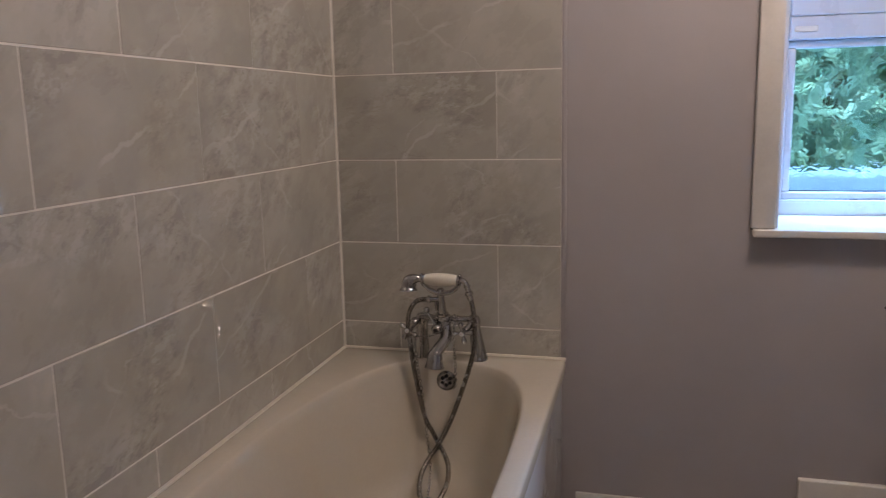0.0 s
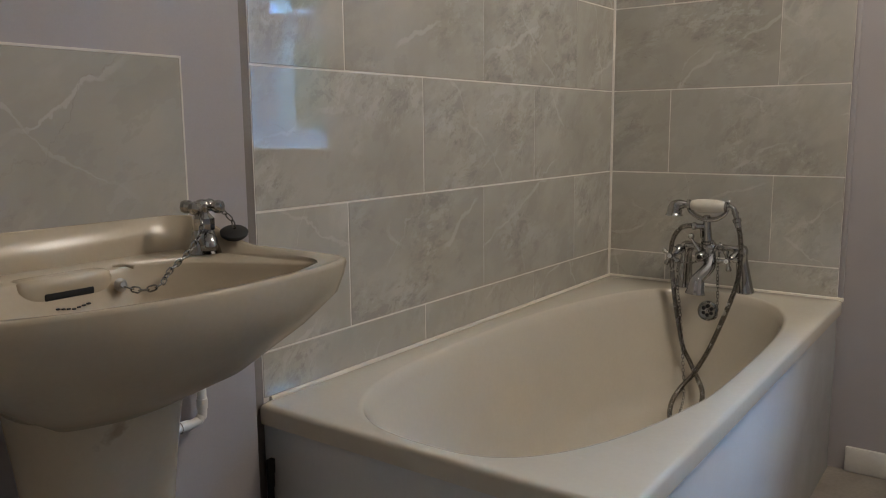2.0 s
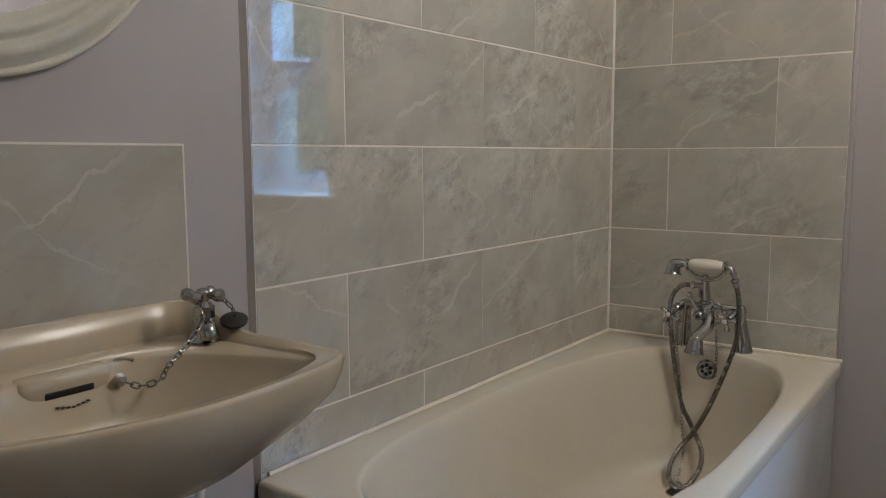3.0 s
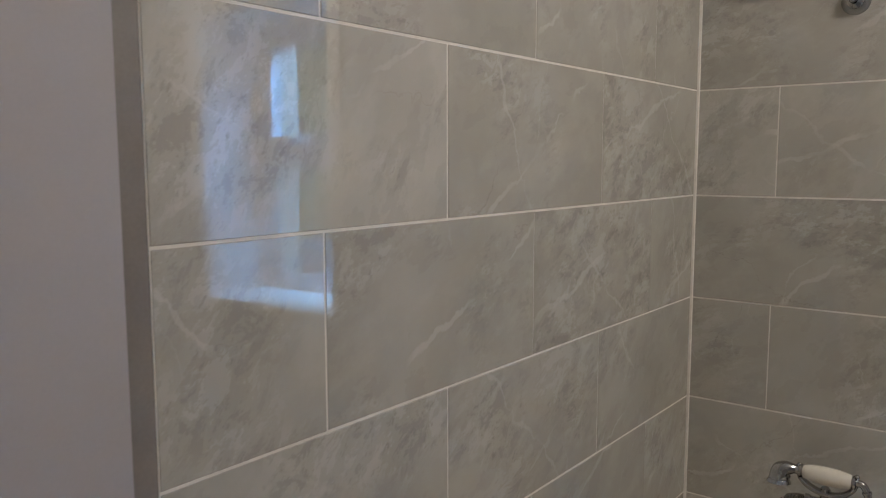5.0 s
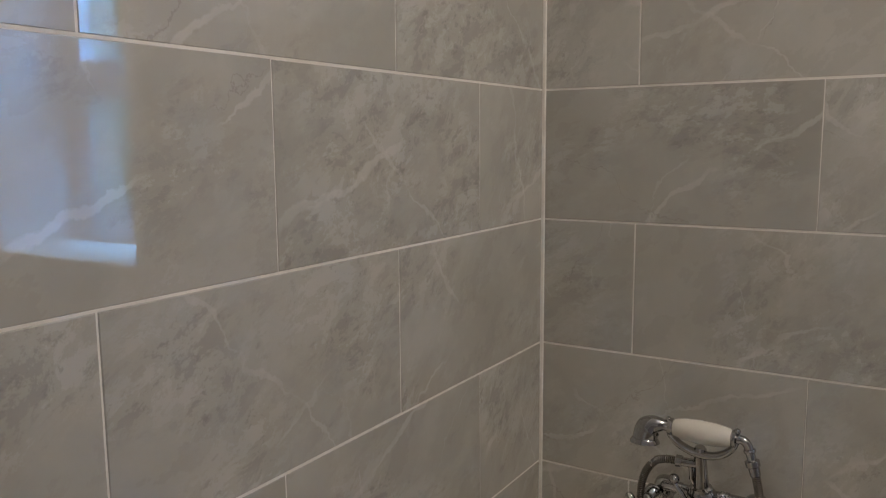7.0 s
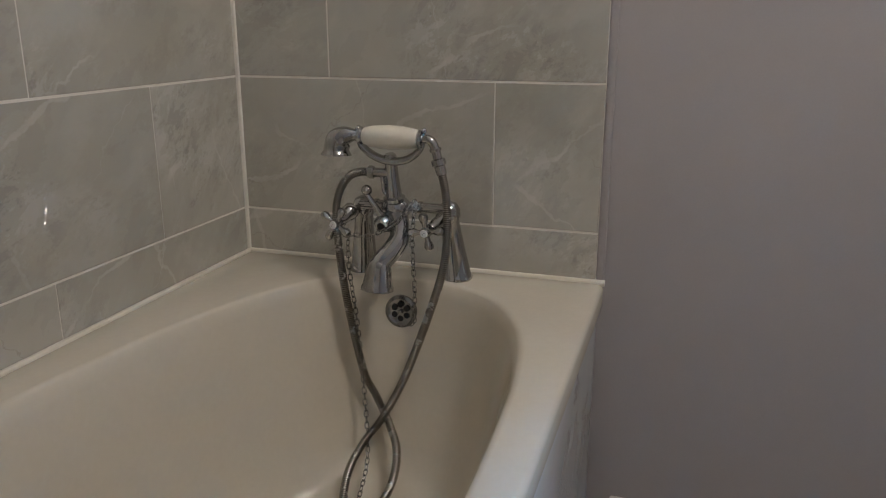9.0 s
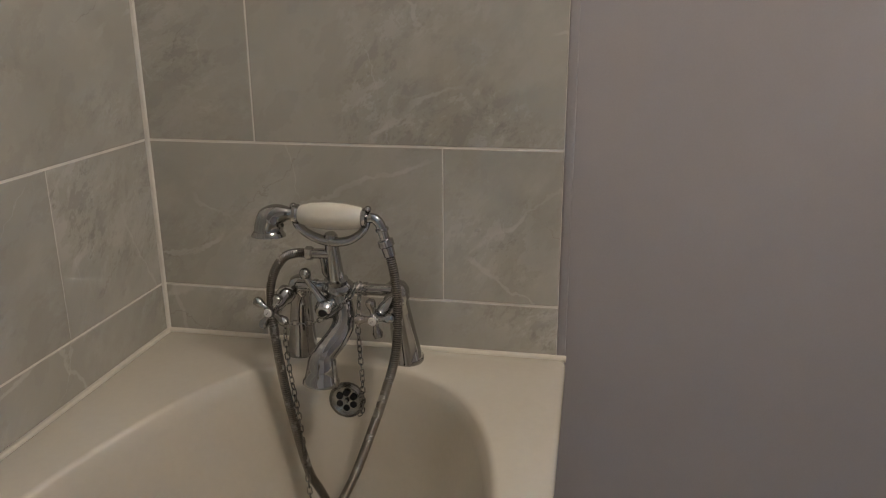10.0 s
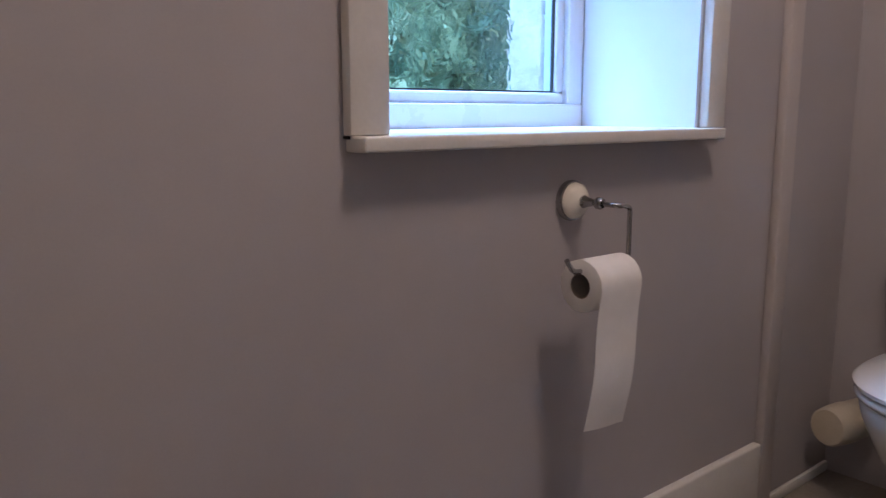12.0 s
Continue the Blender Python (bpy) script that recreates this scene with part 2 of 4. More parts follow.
PIPE_MAT = mottled("cream_pipe_plastic", (0.52, 0.45, 0.34), (0.62, 0.55, 0.43), 8, 160, 0.4, 0.08)
INK = mottled("black_print", (0.02, 0.02, 0.02), (0.05, 0.05, 0.05), 30, 300, 0.5, 0.0)
GLASS = rippled_glass_material()
LEAF = leaf_material()
SOIL = mottled("bank_soil", (0.05, 0.08, 0.04), (0.12, 0.16, 0.08), 3, 40, 0.95, 0.5, bump_dist=0.02)
STONE = mottled("rough_stone", (0.50, 0.37, 0.27), (0.78, 0.62, 0.49), 9, 60, 0.9, 0.6, bump_dist=0.01)
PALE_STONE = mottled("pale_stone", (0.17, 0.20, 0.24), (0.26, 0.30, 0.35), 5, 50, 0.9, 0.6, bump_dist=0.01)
GRASS = mottled("grass", (0.05, 0.09, 0.025), (0.10, 0.16, 0.05), 1.5, 30, 0.95, 0.5, bump_dist=0.02)


# ---- mesh helpers ----
def finish(name, bm, mat, smooth=True, angle=40):
    bmesh.ops.recalc_face_normals(bm, faces=bm.faces)
    me = bpy.data.meshes.new(name)
    if smooth:
        lim = radians(angle)
        for f in bm.faces:
            f.smooth = True
        for e in bm.edges:
            if len(e.link_faces) == 2 and e.calc_face_angle(0) > lim:
                e.smooth = False
    bm.to_mesh(me)
    bm.free()
    me.materials.append(mat)
    return me


def part(name, bm, mat, parent, label="", smooth=True, angle=40):
    ob = new(name, finish(name, bm, mat, smooth, angle))
    if parent is not None:
        ob.parent = parent
    return tagged(ob, label) if label else ob


def thing(name, label, category, group="", kind="", at=(0, 0, 0)):
    ob = new(name)
    ob.location = at
    ob.empty_display_size = 0.05
    return tagged(ob, label, category, group, kind)


def box_bm(x0, x1, y0, y1, z0, z1, bevel=0.0, seg=2):
    bm = bmesh.new()
    bmesh.ops.create_cube(bm, size=1.0)
    for v in bm.verts:
        v.co = Vector(((x0 + x1) / 2 + v.co.x * (x1 - x0), (y0 + y1) / 2 + v.co.y * (y1 - y0), (z0 + z1) / 2 + v.co.z * (z1 - z0)))
    if bevel:
        bmesh.ops.bevel(bm, geom=bm.edges[:], offset=bevel, segments=seg, affect="EDGES", profile=0.5)
    return bm


def loft_bm(rings, close=True, cap0=True, cap1=True):
    """Skin over rings of equal length."""
    bm = bmesh.new()
    vs = [[bm.verts.new(p) for p in r] for r in rings]
    n = len(vs[0])
    for a, b in zip(vs, vs[1:]):
        for i in range(n if close else n - 1):
            bm.faces.new((a[i], a[(i + 1) % n], b[(i + 1) % n], b[i]))
    if cap0:
        bm.faces.new(vs[0][::-1])
    if cap1:
        bm.faces.new(vs[-1])
    return bm


def lathe_bm(profile, start, axis, seg=24):
    """Turned solid: (distance along the axis, radius) from start along axis."""
    axis = Vector(axis).normalized()
    u = axis.orthogonal().normalized()
    w = axis.cross(u)
    rings = []
    for d, r in profile:
        c = Vector(start) + axis * d
        rings.append([c + (u * math.cos(2 * math.pi * k / seg) + w * math.sin(2 * math.pi * k / seg)) * max(r, 1e-4) for k in range(seg)])
    return loft_bm(rings)


def smooth_path(pts, n):
    """Catmull-Rom through the points, n steps a span."""
    P = [Vector(p) for p in pts]
    P = [P[0] * 2 - P[1]] + P + [P[-1] * 2 - P[-2]]
    out = []
    for i in range(1, len(P) - 2):
        a, b, c, d = P[i - 1:i + 3]
        for k in range(n):
            t = k / n
            out.append(0.5 * (2 * b + (c - a) * t + (2 * a - 5 * b + 4 * c - d) * t * t + (3 * b - a - 3 * c + d) * t ** 3))
    out.append(P[-2])
    return out


def tube_bm(path, radius, seg=12, flat=1.0):
    """Round bar along a path; radius a number or a function of 0..1."""
    pts = [Vector(p) for p in path]
    rings, u = [], None
    for i, p in enumerate(pts):
        t = (pts[min(i + 1, len(pts) - 1)] - pts[max(i - 1, 0)]).normalized()
        u = t.orthogonal().normalized() if u is None else (u - t * u.dot(t)).normalized()
        w = t.cross(u)
        r = radius(i / (len(pts) - 1)) if callable(radius) else radius
        rings.append([p + (u * math.cos(2 * math.pi * k / seg) + w * math.sin(2 * math.pi * k / seg) * flat) * r for k in range(seg)])
    return loft_bm(rings)


def sphere_bm(c, r, seg=16, scale=(1, 1, 1)):
    bm = bmesh.new()
    bmesh.ops.create_uvsphere(bm, u_segments=seg, v_segments=seg // 2 + 2, radius=r)
    for v in bm.verts:
        v.co = Vector(c) + Vector((v.co.x * scale[0], v.co.y * scale[1], v.co.z * scale[2]))
    return bm


def joined(*bms):
    """Several pieces of one part in one mesh."""
    out = bms[0]
    for b in bms[1:]:
        me = bpy.data.meshes.new("tmp")
        b.to_mesh(me)
        b.free()
        out.from_mesh(me)
        bpy.data.meshes.remove(me)
    return out


# ---- structure ----
WIN_X0, WIN_X1, WIN_Z0, WIN_Z1 = 0.326, 1.147, 0.985, 2.22
OUT_Y = 3.06


def structure(name, bm, mat, label, smooth=False):
    return tagged(part(name, bm, mat, None, label, smooth), kind="structure")


structure("floor", box_bm(-1.3, 2.3, -1.6, 2.62, -0.12, 0.0), FLOOR_MAT, "dark worn vinyl floor of a small bathroom")
structure("ceiling", box_bm(-1.3, 2.3, -1.6, 3.06, CEIL, CEIL + 0.15), CEIL_PAINT, "plain white painted ceiling")
structure("wall_west", box_bm(-1.3, ROOM_W, -1.6, 3.06, 0, CEIL), PAINT, "lilac grey painted wall behind the bath tiles")
structure("wall_east", box_bm(ROOM_E, 2.3, -1.6, 3.06, 0, CEIL), PAINT, "lilac grey painted wall beside the toilet")
# unseen wall that closes the room, kept white to bounce fill light
structure("wall_south", box_bm(ROOM_W, ROOM_E, -1.6, ROOM_S, 0, CEIL), CEIL_PAINT, "plain unseen wall, white to bounce light into the room")
# the basin stands against a lining a little in front of the tiled wall
structure("wall_lining", box_bm(ROOM_W, -1.048, ROOM_S, 0.891, 0, CEIL, 0.003, 2), PAINT, "lilac grey painted wall lining behind the basin", True)


def window_wall():
    a = box_bm(ROOM_W, WIN_X0, ROOM_N, OUT_Y, 0, CEIL)
    b = box_bm(WIN_X1, ROOM_E, ROOM_N, OUT_Y, 0, CEIL)
    c = box_bm(WIN_X0, WIN_X1, ROOM_N, OUT_Y, 0, 0.9838)
    d = box_bm(WIN_X0, WIN_X1, ROOM_N, OUT_Y, WIN_Z1, CEIL)
    return joined(a, b, c, d)


structure("wall_north", window_wall(), PAINT, "lilac grey painted wall with a deep window reveal")
# plastered white cheeks of the reveal
reveal = structure("window_reveal", joined(
    box_bm(WIN_X0, WIN_X0 + 0.008, ROOM_N + 0.002, 2.925, WIN_Z0, WIN_Z1 - 0.008),
    box_bm(WIN_X1 - 0.008, WIN_X1, ROOM_N + 0.002, 2.925, WIN_Z0, WIN_Z1 - 0.008),
    box_bm(WIN_X0, WIN_X1, ROOM_N + 0.002, 2.925, WIN_Z1 - 0.008, WIN_Z1)), REVEAL, "smooth white plaster cheeks of the window reveal")
# rough stone outside the window frame
structure("outer_reveal", joined(
    box_bm(WIN_X1 - 0.084, WIN_X1 + 0.3, 2.997, 3.11, 0.6, 2.6, 0.01),
    box_bm(WIN_X0 - 0.3, WIN_X0 + 0.03, 2.995, 3.11, 0.6, 2.6, 0.01)), STONE, "rough pale stone edges outside the window")

# batten and narrow return at the corner by the toilet
structure("corner_batten", box_bm(1.478, 1.538, 2.588, ROOM_N, 0, CEIL, 0.004), BATTEN, "painted corner batten beside the toilet", True)
structure("baseboard_low", box_bm(-0.268, 0.43, 2.597, ROOM_N, 0, 0.082, 0.005), GLOSS_WHITE, "low white gloss skirting board", True)


def tall_skirting():
    bm = box_bm(0.43, 1.472, 2.588, ROOM_N, 0, 0.205, 0.006, 3)
    return bm


structure("baseboard_tall", tall_skirting(), GLOSS_WHITE, "tall white gloss skirting board with a rounded top", True)
structure("baseboard_corner", box_bm(1.545, 1.895, 2.600, ROOM_N, 0, 0.03, 0.004), GLOSS_WHITE, "thin white floor trim behind the toilet", True)


# ---- window ----
def build_window():
    win = tagged(thing("window_1", "white plastic window with rippled obscure glass", "window"), kind="structure")
    y0, y1 = 2.925, 2.995
    x0, x1, z0, z1 = WIN_X0 + 0.008, WIN_X1 - 0.008, WIN_Z0 + 0.004, WIN_Z1 - 0.008
    w = 0.052
    part("window_frame", joined(
        box_bm(x0, x1, y0, y1, z0, z0 + 0.066, 0.004), box_bm(x0, x1, y0, y1, z1 - w, z1, 0.004),
        box_bm(x0, x0 + w, y0 + 0.001, y1, z0 + 0.066, z1 - w, 0.004), box_bm(x1 - w, x1, y0 + 0.001, y1, z0 + 0.066, z1 - w, 0.004)), UPVC, win, smooth=False)
    part("transom", joined(box_bm(x0 + w, x1 - w, y0 - 0.006, y1 - 0.002, 1.580, 1.655, 0.005)), UPVC, win, smooth=False)
    # beads round the lower, fixed pane
    b = 0.026
    part("glazing_bead", joined(
        box_bm(x0 + w, x1 - w, y0 + 0.014, y1 - 0.01, z0 + 0.066, z0 + 0.066 + b, 0.006),
        box_bm(x0 + w, x1 - w, y0 + 0.014, y1 - 0.01, 1.580 - b, 1.580, 0.006),
        box_bm(x0 + w, x0 + w + b, y0 + 0.015, y1 - 0.01, z0 + 0.066 + b, 1.580 - b, 0.006),
        box_bm(x1 - w - b, x1 - w, y0 + 0.015, y1 - 0.01, z0 + 0.066 + b, 1.580 - b, 0.006)), UPVC, win, smooth=False)
    g = part("pane", box_bm(x0 + w + b - 0.004, x1 - w - b + 0.004, y0 + 0.032, y0 + 0.036, z0 + 0.061 + b, 1.583 - b), GLASS, win, "rippled obscure glass pane", False)
    g.visible_shadow = False
    # dark gaskets
    part("gasket", joined(
        box_bm(x0 + w + b - 0.001, x1 - w - b + 0.001, y0 + 0.024, y0 + 0.0315, z0 + 0.066 + b, z0 + 0.070 + b),
        box_bm(x1 - w - b - 0.004, x1 - w - b, y0 + 0.024, y0 + 0.0315, z0 + 0.071 + b, 1.575 - b)), RUBBER, win, smooth=False)
    # top-hung light
    s0, s1 = 1.655, z1 - w
    sash = part("sash", joined(
        box_bm(x0 + w, x1 - w, y0 - 0.012, y1 - 0.012, s0, s0 + 0.055, 0.006),
        box_bm(x0 + w, x1 - w, y0 - 0.012, y1 - 0.012, s1 - 0.055, s1, 0.006),
        box_bm(x0 + w, x0 + w + 0.055, y0 - 0.011, y1 - 0.012, s0 + 0.055, s1 - 0.055, 0.006),
        box_bm(x1 - w - 0.055, x1 - w, y0 - 0.011, y1 - 0.012, s0 + 0.055, s1 - 0.055, 0.006)), UPVC, win, smooth=False)
    g2 = part("pane", box_bm(x0 + w + 0.05, x1 - w - 0.05, y0 + 0.02, y0 + 0.024, s0 + 0.05, s1 - 0.05), GLASS, win, "rippled obscure glass pane", False)
    g2.visible_shadow = False
    part("window_handle", joined(box_bm(0.70, 0.80, y0 - 0.024, y0 - 0.012, s0 + 0.018, s0 + 0.040, 0.004), tube_bm([(0.75, y0 - 0.02, s0 + 0.03), (0.75, y0 - 0.045, s0 + 0.03), (0.82, y0 - 0.05, s0 + 0.03), (0.86, y0 - 0.05, s0 + 0.03)], 0.008)), UPVC, sash)
    # sash joint label bar
    part("trickle_vent", box_bm(0.40, 0.47, y0 - 0.010, y0 - 0.0065, 1.605, 1.623, 0.001), PLASTIC, win, smooth=False)
    return win


build_window()
structure("window_sill", box_bm(0.261, 1.176, 2.562, 2.925, 0.980, 1.003, 0.004, 3), GLOSS_WHITE, "cream white painted timber window sill", True)
structure("trim_left", box_bm(0.255, WIN_X0 - 0.002, 2.590, ROOM_N, 1.0035, 2.29, 0.004), GLOSS_WHITE, "cream white painted window architrave", True)
structure("trim_right", box_bm(WIN_X1 + 0.002, 1.216, 2.590, ROOM_N, 1.0035, 2.29, 0.004), GLOSS_WHITE, "cream white painted window architrave", True)
structure("trim_top", box_bm(WIN_X0, WIN_X1, 2.591, ROOM_N, WIN_Z1 + 0.002, 2.29, 0.004), GLOSS_WHITE, "cream white painted window architrave", True)
# tiny black block in place of the shade where sill and architrave meet
structure("sill_gap_shade", box_bm(0.2562, 0.2605, 2.600, ROOM_N, 0.9985, 1.0030), DARK, "dark block for the shade in the gap at the end of the window sill")


# ---- bath ----
BX0, BX1, BY0, BY1, RIM = -1.088, -0.303, 0.925, 2.606, 0.552


def bath_opening(k, n, inset, grow=0.0):
    """Point k of n of the tub's opening: squarer at the near end, round at the tap end."""
    a = 2 * math.pi * k / n
    cx, cy = -0.687, 1.66
    rx = 0.326 - inset
    c, s = math.cos(a), math.sin(a)
    e = 2.75 + 0.55 * c * math.copysign(min(1, abs(s) * 3), s)
    ry = (0.703 if s < 0 else 0.855) - inset - (grow if s < 0 else 0)
    f = lambda q: math.copysign(abs(q) ** (2 / e), q)
    return cx + rx * f(c), cy + ry * f(s)


def rect_point(k, n, x0, x1, y0, y1, r):
    """Point on a rounded rectangle in the same direction as the opening's."""
    a = 2 * math.pi * k / n
    cx, cy = (x0 + x1) / 2, (y0 + y1) / 2
    hx, hy = (x1 - x0) / 2, (y1 - y0) / 2
    c, s = math.cos(a), math.sin(a)
    e = 90
    f = lambda q: math.copysign(abs(q) ** (2 / e), q)
    return cx + hx * f(c), cy + hy * f(s)


def build_bath():
    bath = thing("bath", "cream white acrylic bath fitted along tiled walls", "bath", at=(-0.7, 1.77, 0))
    inv = Matrix.Translation((0.7, -1.77, 0))
    n = 160
    angs = range(n)
    rings = []

    def outer(z, ins):
        return [Vector((*rect_point(k, n, BX0 + ins, BX1 - ins, BY0 + ins, BY1 - ins, 0.02), z)) for k in angs]

    def inner(z, ins, grow=0.0):
        return [Vector((*bath_opening(k, n, ins, grow), z)) for k in angs]

    rings += [outer(RIM - 0.040, 0.012), outer(RIM - 0.040, 0.0), outer(RIM - 0.010, 0.0), outer(RIM - 0.003, 0.003), outer(RIM, 0.010)]
    rings += [inner(RIM, -0.007), inner(RIM - 0.0015, -0.001), inner(RIM - 0.006, 0.004), inner(RIM - 0.03, 0.012)]
    rings += [inner(RIM - 0.12, 0.030, 0.03), inner(RIM - 0.24, 0.050, 0.08), inner(RIM - 0.33, 0.075, 0.14), inner(RIM - 0.375, 0.105, 0.19), inner(RIM - 0.395, 0.15, 0.22), inner(RIM - 0.402, 0.22, 0.2)]
    bm = loft_bm(rings, cap0=False)
    bm.transform(inv)
    tub = part("tub", bm, ACRYLIC, bath, angle=50)
    side = box_bm(BX1 - 0.030, BX1 - 0.012, BY0 + 0.028, BY1 - 0.012, 0.0, RIM - 0.041, 0.003)
    side.transform(inv)
    part("side_panel", side, PANEL, bath, "glossy white bath side panel")
    end = box_bm(BX0 + 0.005, BX1 - 0.013, BY0 + 0.010, BY0 + 0.027, 0.0, RIM - 0.041, 0.003)
    end.transform(inv)
    part("end_panel", end, PANEL, bath, "glossy white bath end panel")
    sil = joined(tube_bm([(BX0 + 0.0015, 0.96, RIM), (BX0 + 0.0015, 2.60, RIM)], 0.0055, 10), tube_bm([(BX0, 2.599, RIM), (BX1, 2.599, RIM)], 0.0065, 10))
    sil.transform(inv)
    part("sealant", sil, SEALANT, bath, "white silicone sealant bead")
    ov = joined(lathe_bm([(0, 0.030), (0.006, 0.034), (0.010, 0.033), (0.013, 0.027), (0.0105, 0.022), (0.0105, 0.001)], (-0.688, 2.503, 0.487), (0, -1, 0.10), 28),
                lathe_bm([(0.0105, 0.004), (0.016, 0.004), (0.017, 0.001)], (-0.688, 2.503, 0.487), (0, -1, 0.10), 12))
    ov.transform(inv)
    o = part("overflow", ov, CHAIN, bath, "round chrome overflow grille")
    holes = []
    for k in range(6):
        a = math.pi / 6 + k * math.pi / 3
        holes.append(lathe_bm([(0, 0.0062), (0.0008, 0.0062)], (-0.688 + 0.0145 * math.cos(a), 2.4918, 0.4888 + 0.0145 * math.sin(a)), (0, -1, 0.10), 12))
    hb = joined(*holes)
    hb.transform(inv)
    part("grille_hole", hb, DARK, o, smooth=False)
    dr = lathe_bm([(0, 0.034), (0.003, 0.034), (0.004, 0.026), (0.001, 0.02)], (-0.690, 2.245, RIM - 0.401), (0, 0, 1), 24)
    dr.transform(inv)
    part("waste", dr, CHROME, bath, "chrome waste outlet")
    return bath


build_bath()


# ---- bath mixer ----
def cross_handle(parent, c, axis, spin, label, size=1.15):
    """Four-armed tap handle with a ceramic button."""
    axis = Vector(axis).normalized()
    u = axis.orthogonal().normalized()
    w = axis.cross(u)
    c = Vector(c)
    bits = [lathe_bm([(-0.020, 0.010), (-0.012, 0.011), (-0.008, 0.0085), (0.0, 0.0105), (0.008, 0.0095), (0.010, 0.0085)], c, axis, 18)]
    for k in range(4):
        a = spin + k * math.pi / 2
        d = u * math.cos(a) + w * math.sin(a)
        bits.append(lathe_bm([(l * size, q * size) for l, q in ((0.006, 0.0046), (0.014, 0.0044), (0.018, 0.0062), (0.0235, 0.0080), (0.029, 0.0070), (0.032, 0.003))], c, d, 12))
    h = part("cross_handle", joined(*bits), CHROME, parent, label)
    part("index_button", lathe_bm([(0.0095, 0.0075), (0.0115, 0.007), (0.0122, 0.003)], c, axis, 16), WHITE_CERAMIC, h, "white ceramic button")
    part("index_mark", joined(lathe_bm([(0.0121, 0.0009), (0.0126, 0.0009)], c + u * 0.002, axis, 8), lathe_bm([(0.0121, 0.0009), (0.0126, 0.0009)], c - u * 0.002, axis, 8)), INK, h)
    return h


def build_mixer():
    mix = thing("bath_mixer_tap", "chrome traditional bath mixer tap with white handled hand shower", "tap")
    PY = 2.547
    PL, PR = -0.787, -0.586
    for x, nm in ((PL, "pillar"), (PR, "pillar")):
        part(nm, lathe_bm([(0, 0.030), (0.004, 0.0305), (0.010, 0.027), (0.05, 0.0235), (0.10, 0.0195), (0.125, 0.0185), (0.130, 0.0220), (0.145, 0.0225), (0.156, 0.018), (0.162, 0.008), (0.163, 0.001)], (x, PY, RIM), (0.09 if x < -0.7 else -0.09, -0.16, 1), 28), CHROME, mix)
    ZB = 0.700
    part("cross_bar", joined(tube_bm([(PL + 0.015, 2.505, ZB), (PR - 0.015, 2.505, ZB)], 0.0105, 16), sphere_bm((-0.694, 2.495, ZB), 0.024, 20, (1.25, 1, 1)),
                             lathe_bm([(0, 0.0125), (0.006, 0.0125)], (-0.742, 2.505, ZB), (1, 0, 0), 18), lathe_bm([(0, 0.0125), (0.006, 0.0125)], (-0.652, 2.505, ZB), (1, 0, 0), 18)), CHROME, mix)
    # valve bodies from the pillars to the handles
    HL, HR = Vector((-0.802, 2.450, 0.669)), Vector((-0.619, 2.450, 0.668))
    for p, h in ((Vector((PL - 0.002, 2.498, 0.688)), HL), (Vector((PR - 0.006, 2.498, 0.688)), HR)):
        d = (h - p)
        L = d.length
        part("valve_body", lathe_bm([(0, 0.0165), (L * 0.3, 0.016), (L * 0.36, 0.0135), (L * 0.62, 0.0125), (L * 0.66, 0.0105), (L * 0.8, 0.0095)], p, d, 20), CHROME, mix)
        cross_handle(mix, h, (-0.15, -1, 0.05) if h is HL else (-0.12, -1, -0.10), 0.25 if h is HL else 0.95, "chrome cross head tap handle")
    # spout
    sp = smooth_path([(-0.690, 2.490, 0.690), (-0.682, 2.480, 0.664), (-0.680, 2.468, 0.644), (-0.688, 2.452, 0.626), (-0.700, 2.436, 0.610), (-0.707, 2.428, 0.596)], 7)
    bell = [(-0.014, 0.004), (-0.010, 0.013), (-0.001, 0.0205), (0.010, 0.0240), (0.026, 0.0262), (0.040, 0.0280), (0.046, 0.0312), (0.052, 0.0315), (0.053, 0.025), (0.040, 0.020)]
    part("spout", joined(tube_bm(sp, lambda t: 0.0190 + 0.0015 * t, 24), lathe_bm(bell, (-0.706, 2.430, 0.606), (-0.06, -0.10, -1), 30)), CHROME, mix)
    # diverter: ball with a dark bore and a lever
    part("diverter", joined(lathe_bm([(-0.01, 0.016), (0.008, 0.0195), (0.018, 0.0185), (0.026, 0.013), (0.027, 0.0085), (0.022, 0.008)], (-0.708, 2.478, 0.676), (-0.05, -1, -0.2), 22)), CHROME, mix)
    part("bore", lathe_bm([(0, 0.0078), (0.0015, 0.0078)], (-0.7095, 2.4525, 0.671), (-0.05, -1, -0.2), 14), DARK, mix, smooth=False)
    part("lever", joined(lathe_bm([(0, 0.0075), (0.03, 0.006), (0.055, 0.0045), (0.062, 0.0045)], (-0.711, 2.466, 0.684), (-0.036, -0.008, 0.058), 14), sphere_bm((-0.741, 2.462, 0.737), 0.0105, 16)), CHROME, mix)
    # riser with side outlet
    part("riser", joined(lathe_bm([(0, 0.021), (0.006, 0.021), (0.009, 0.0155), (0.035, 0.0135), (0.075, 0.0115), (0.088, 0.012), (0.092, 0.009)], (-0.695, 2.487, 0.716), (-0.02, -0.16, 1), 24),
                         tube_bm(smooth_path([(-0.698, 2.476, 0.770), (-0.722, 2.474, 0.770), (-0.738, 2.473, 0.770)], 4), 0.009, 16),
                         tube_bm(smooth_path([(-0.716, 2.474, 0.772), (-0.712, 2.474, 0.752), (-0.712, 2.478, 0.735), (-0.702, 2.482, 0.722)], 5), 0.0042, 10)), CHROME, mix)
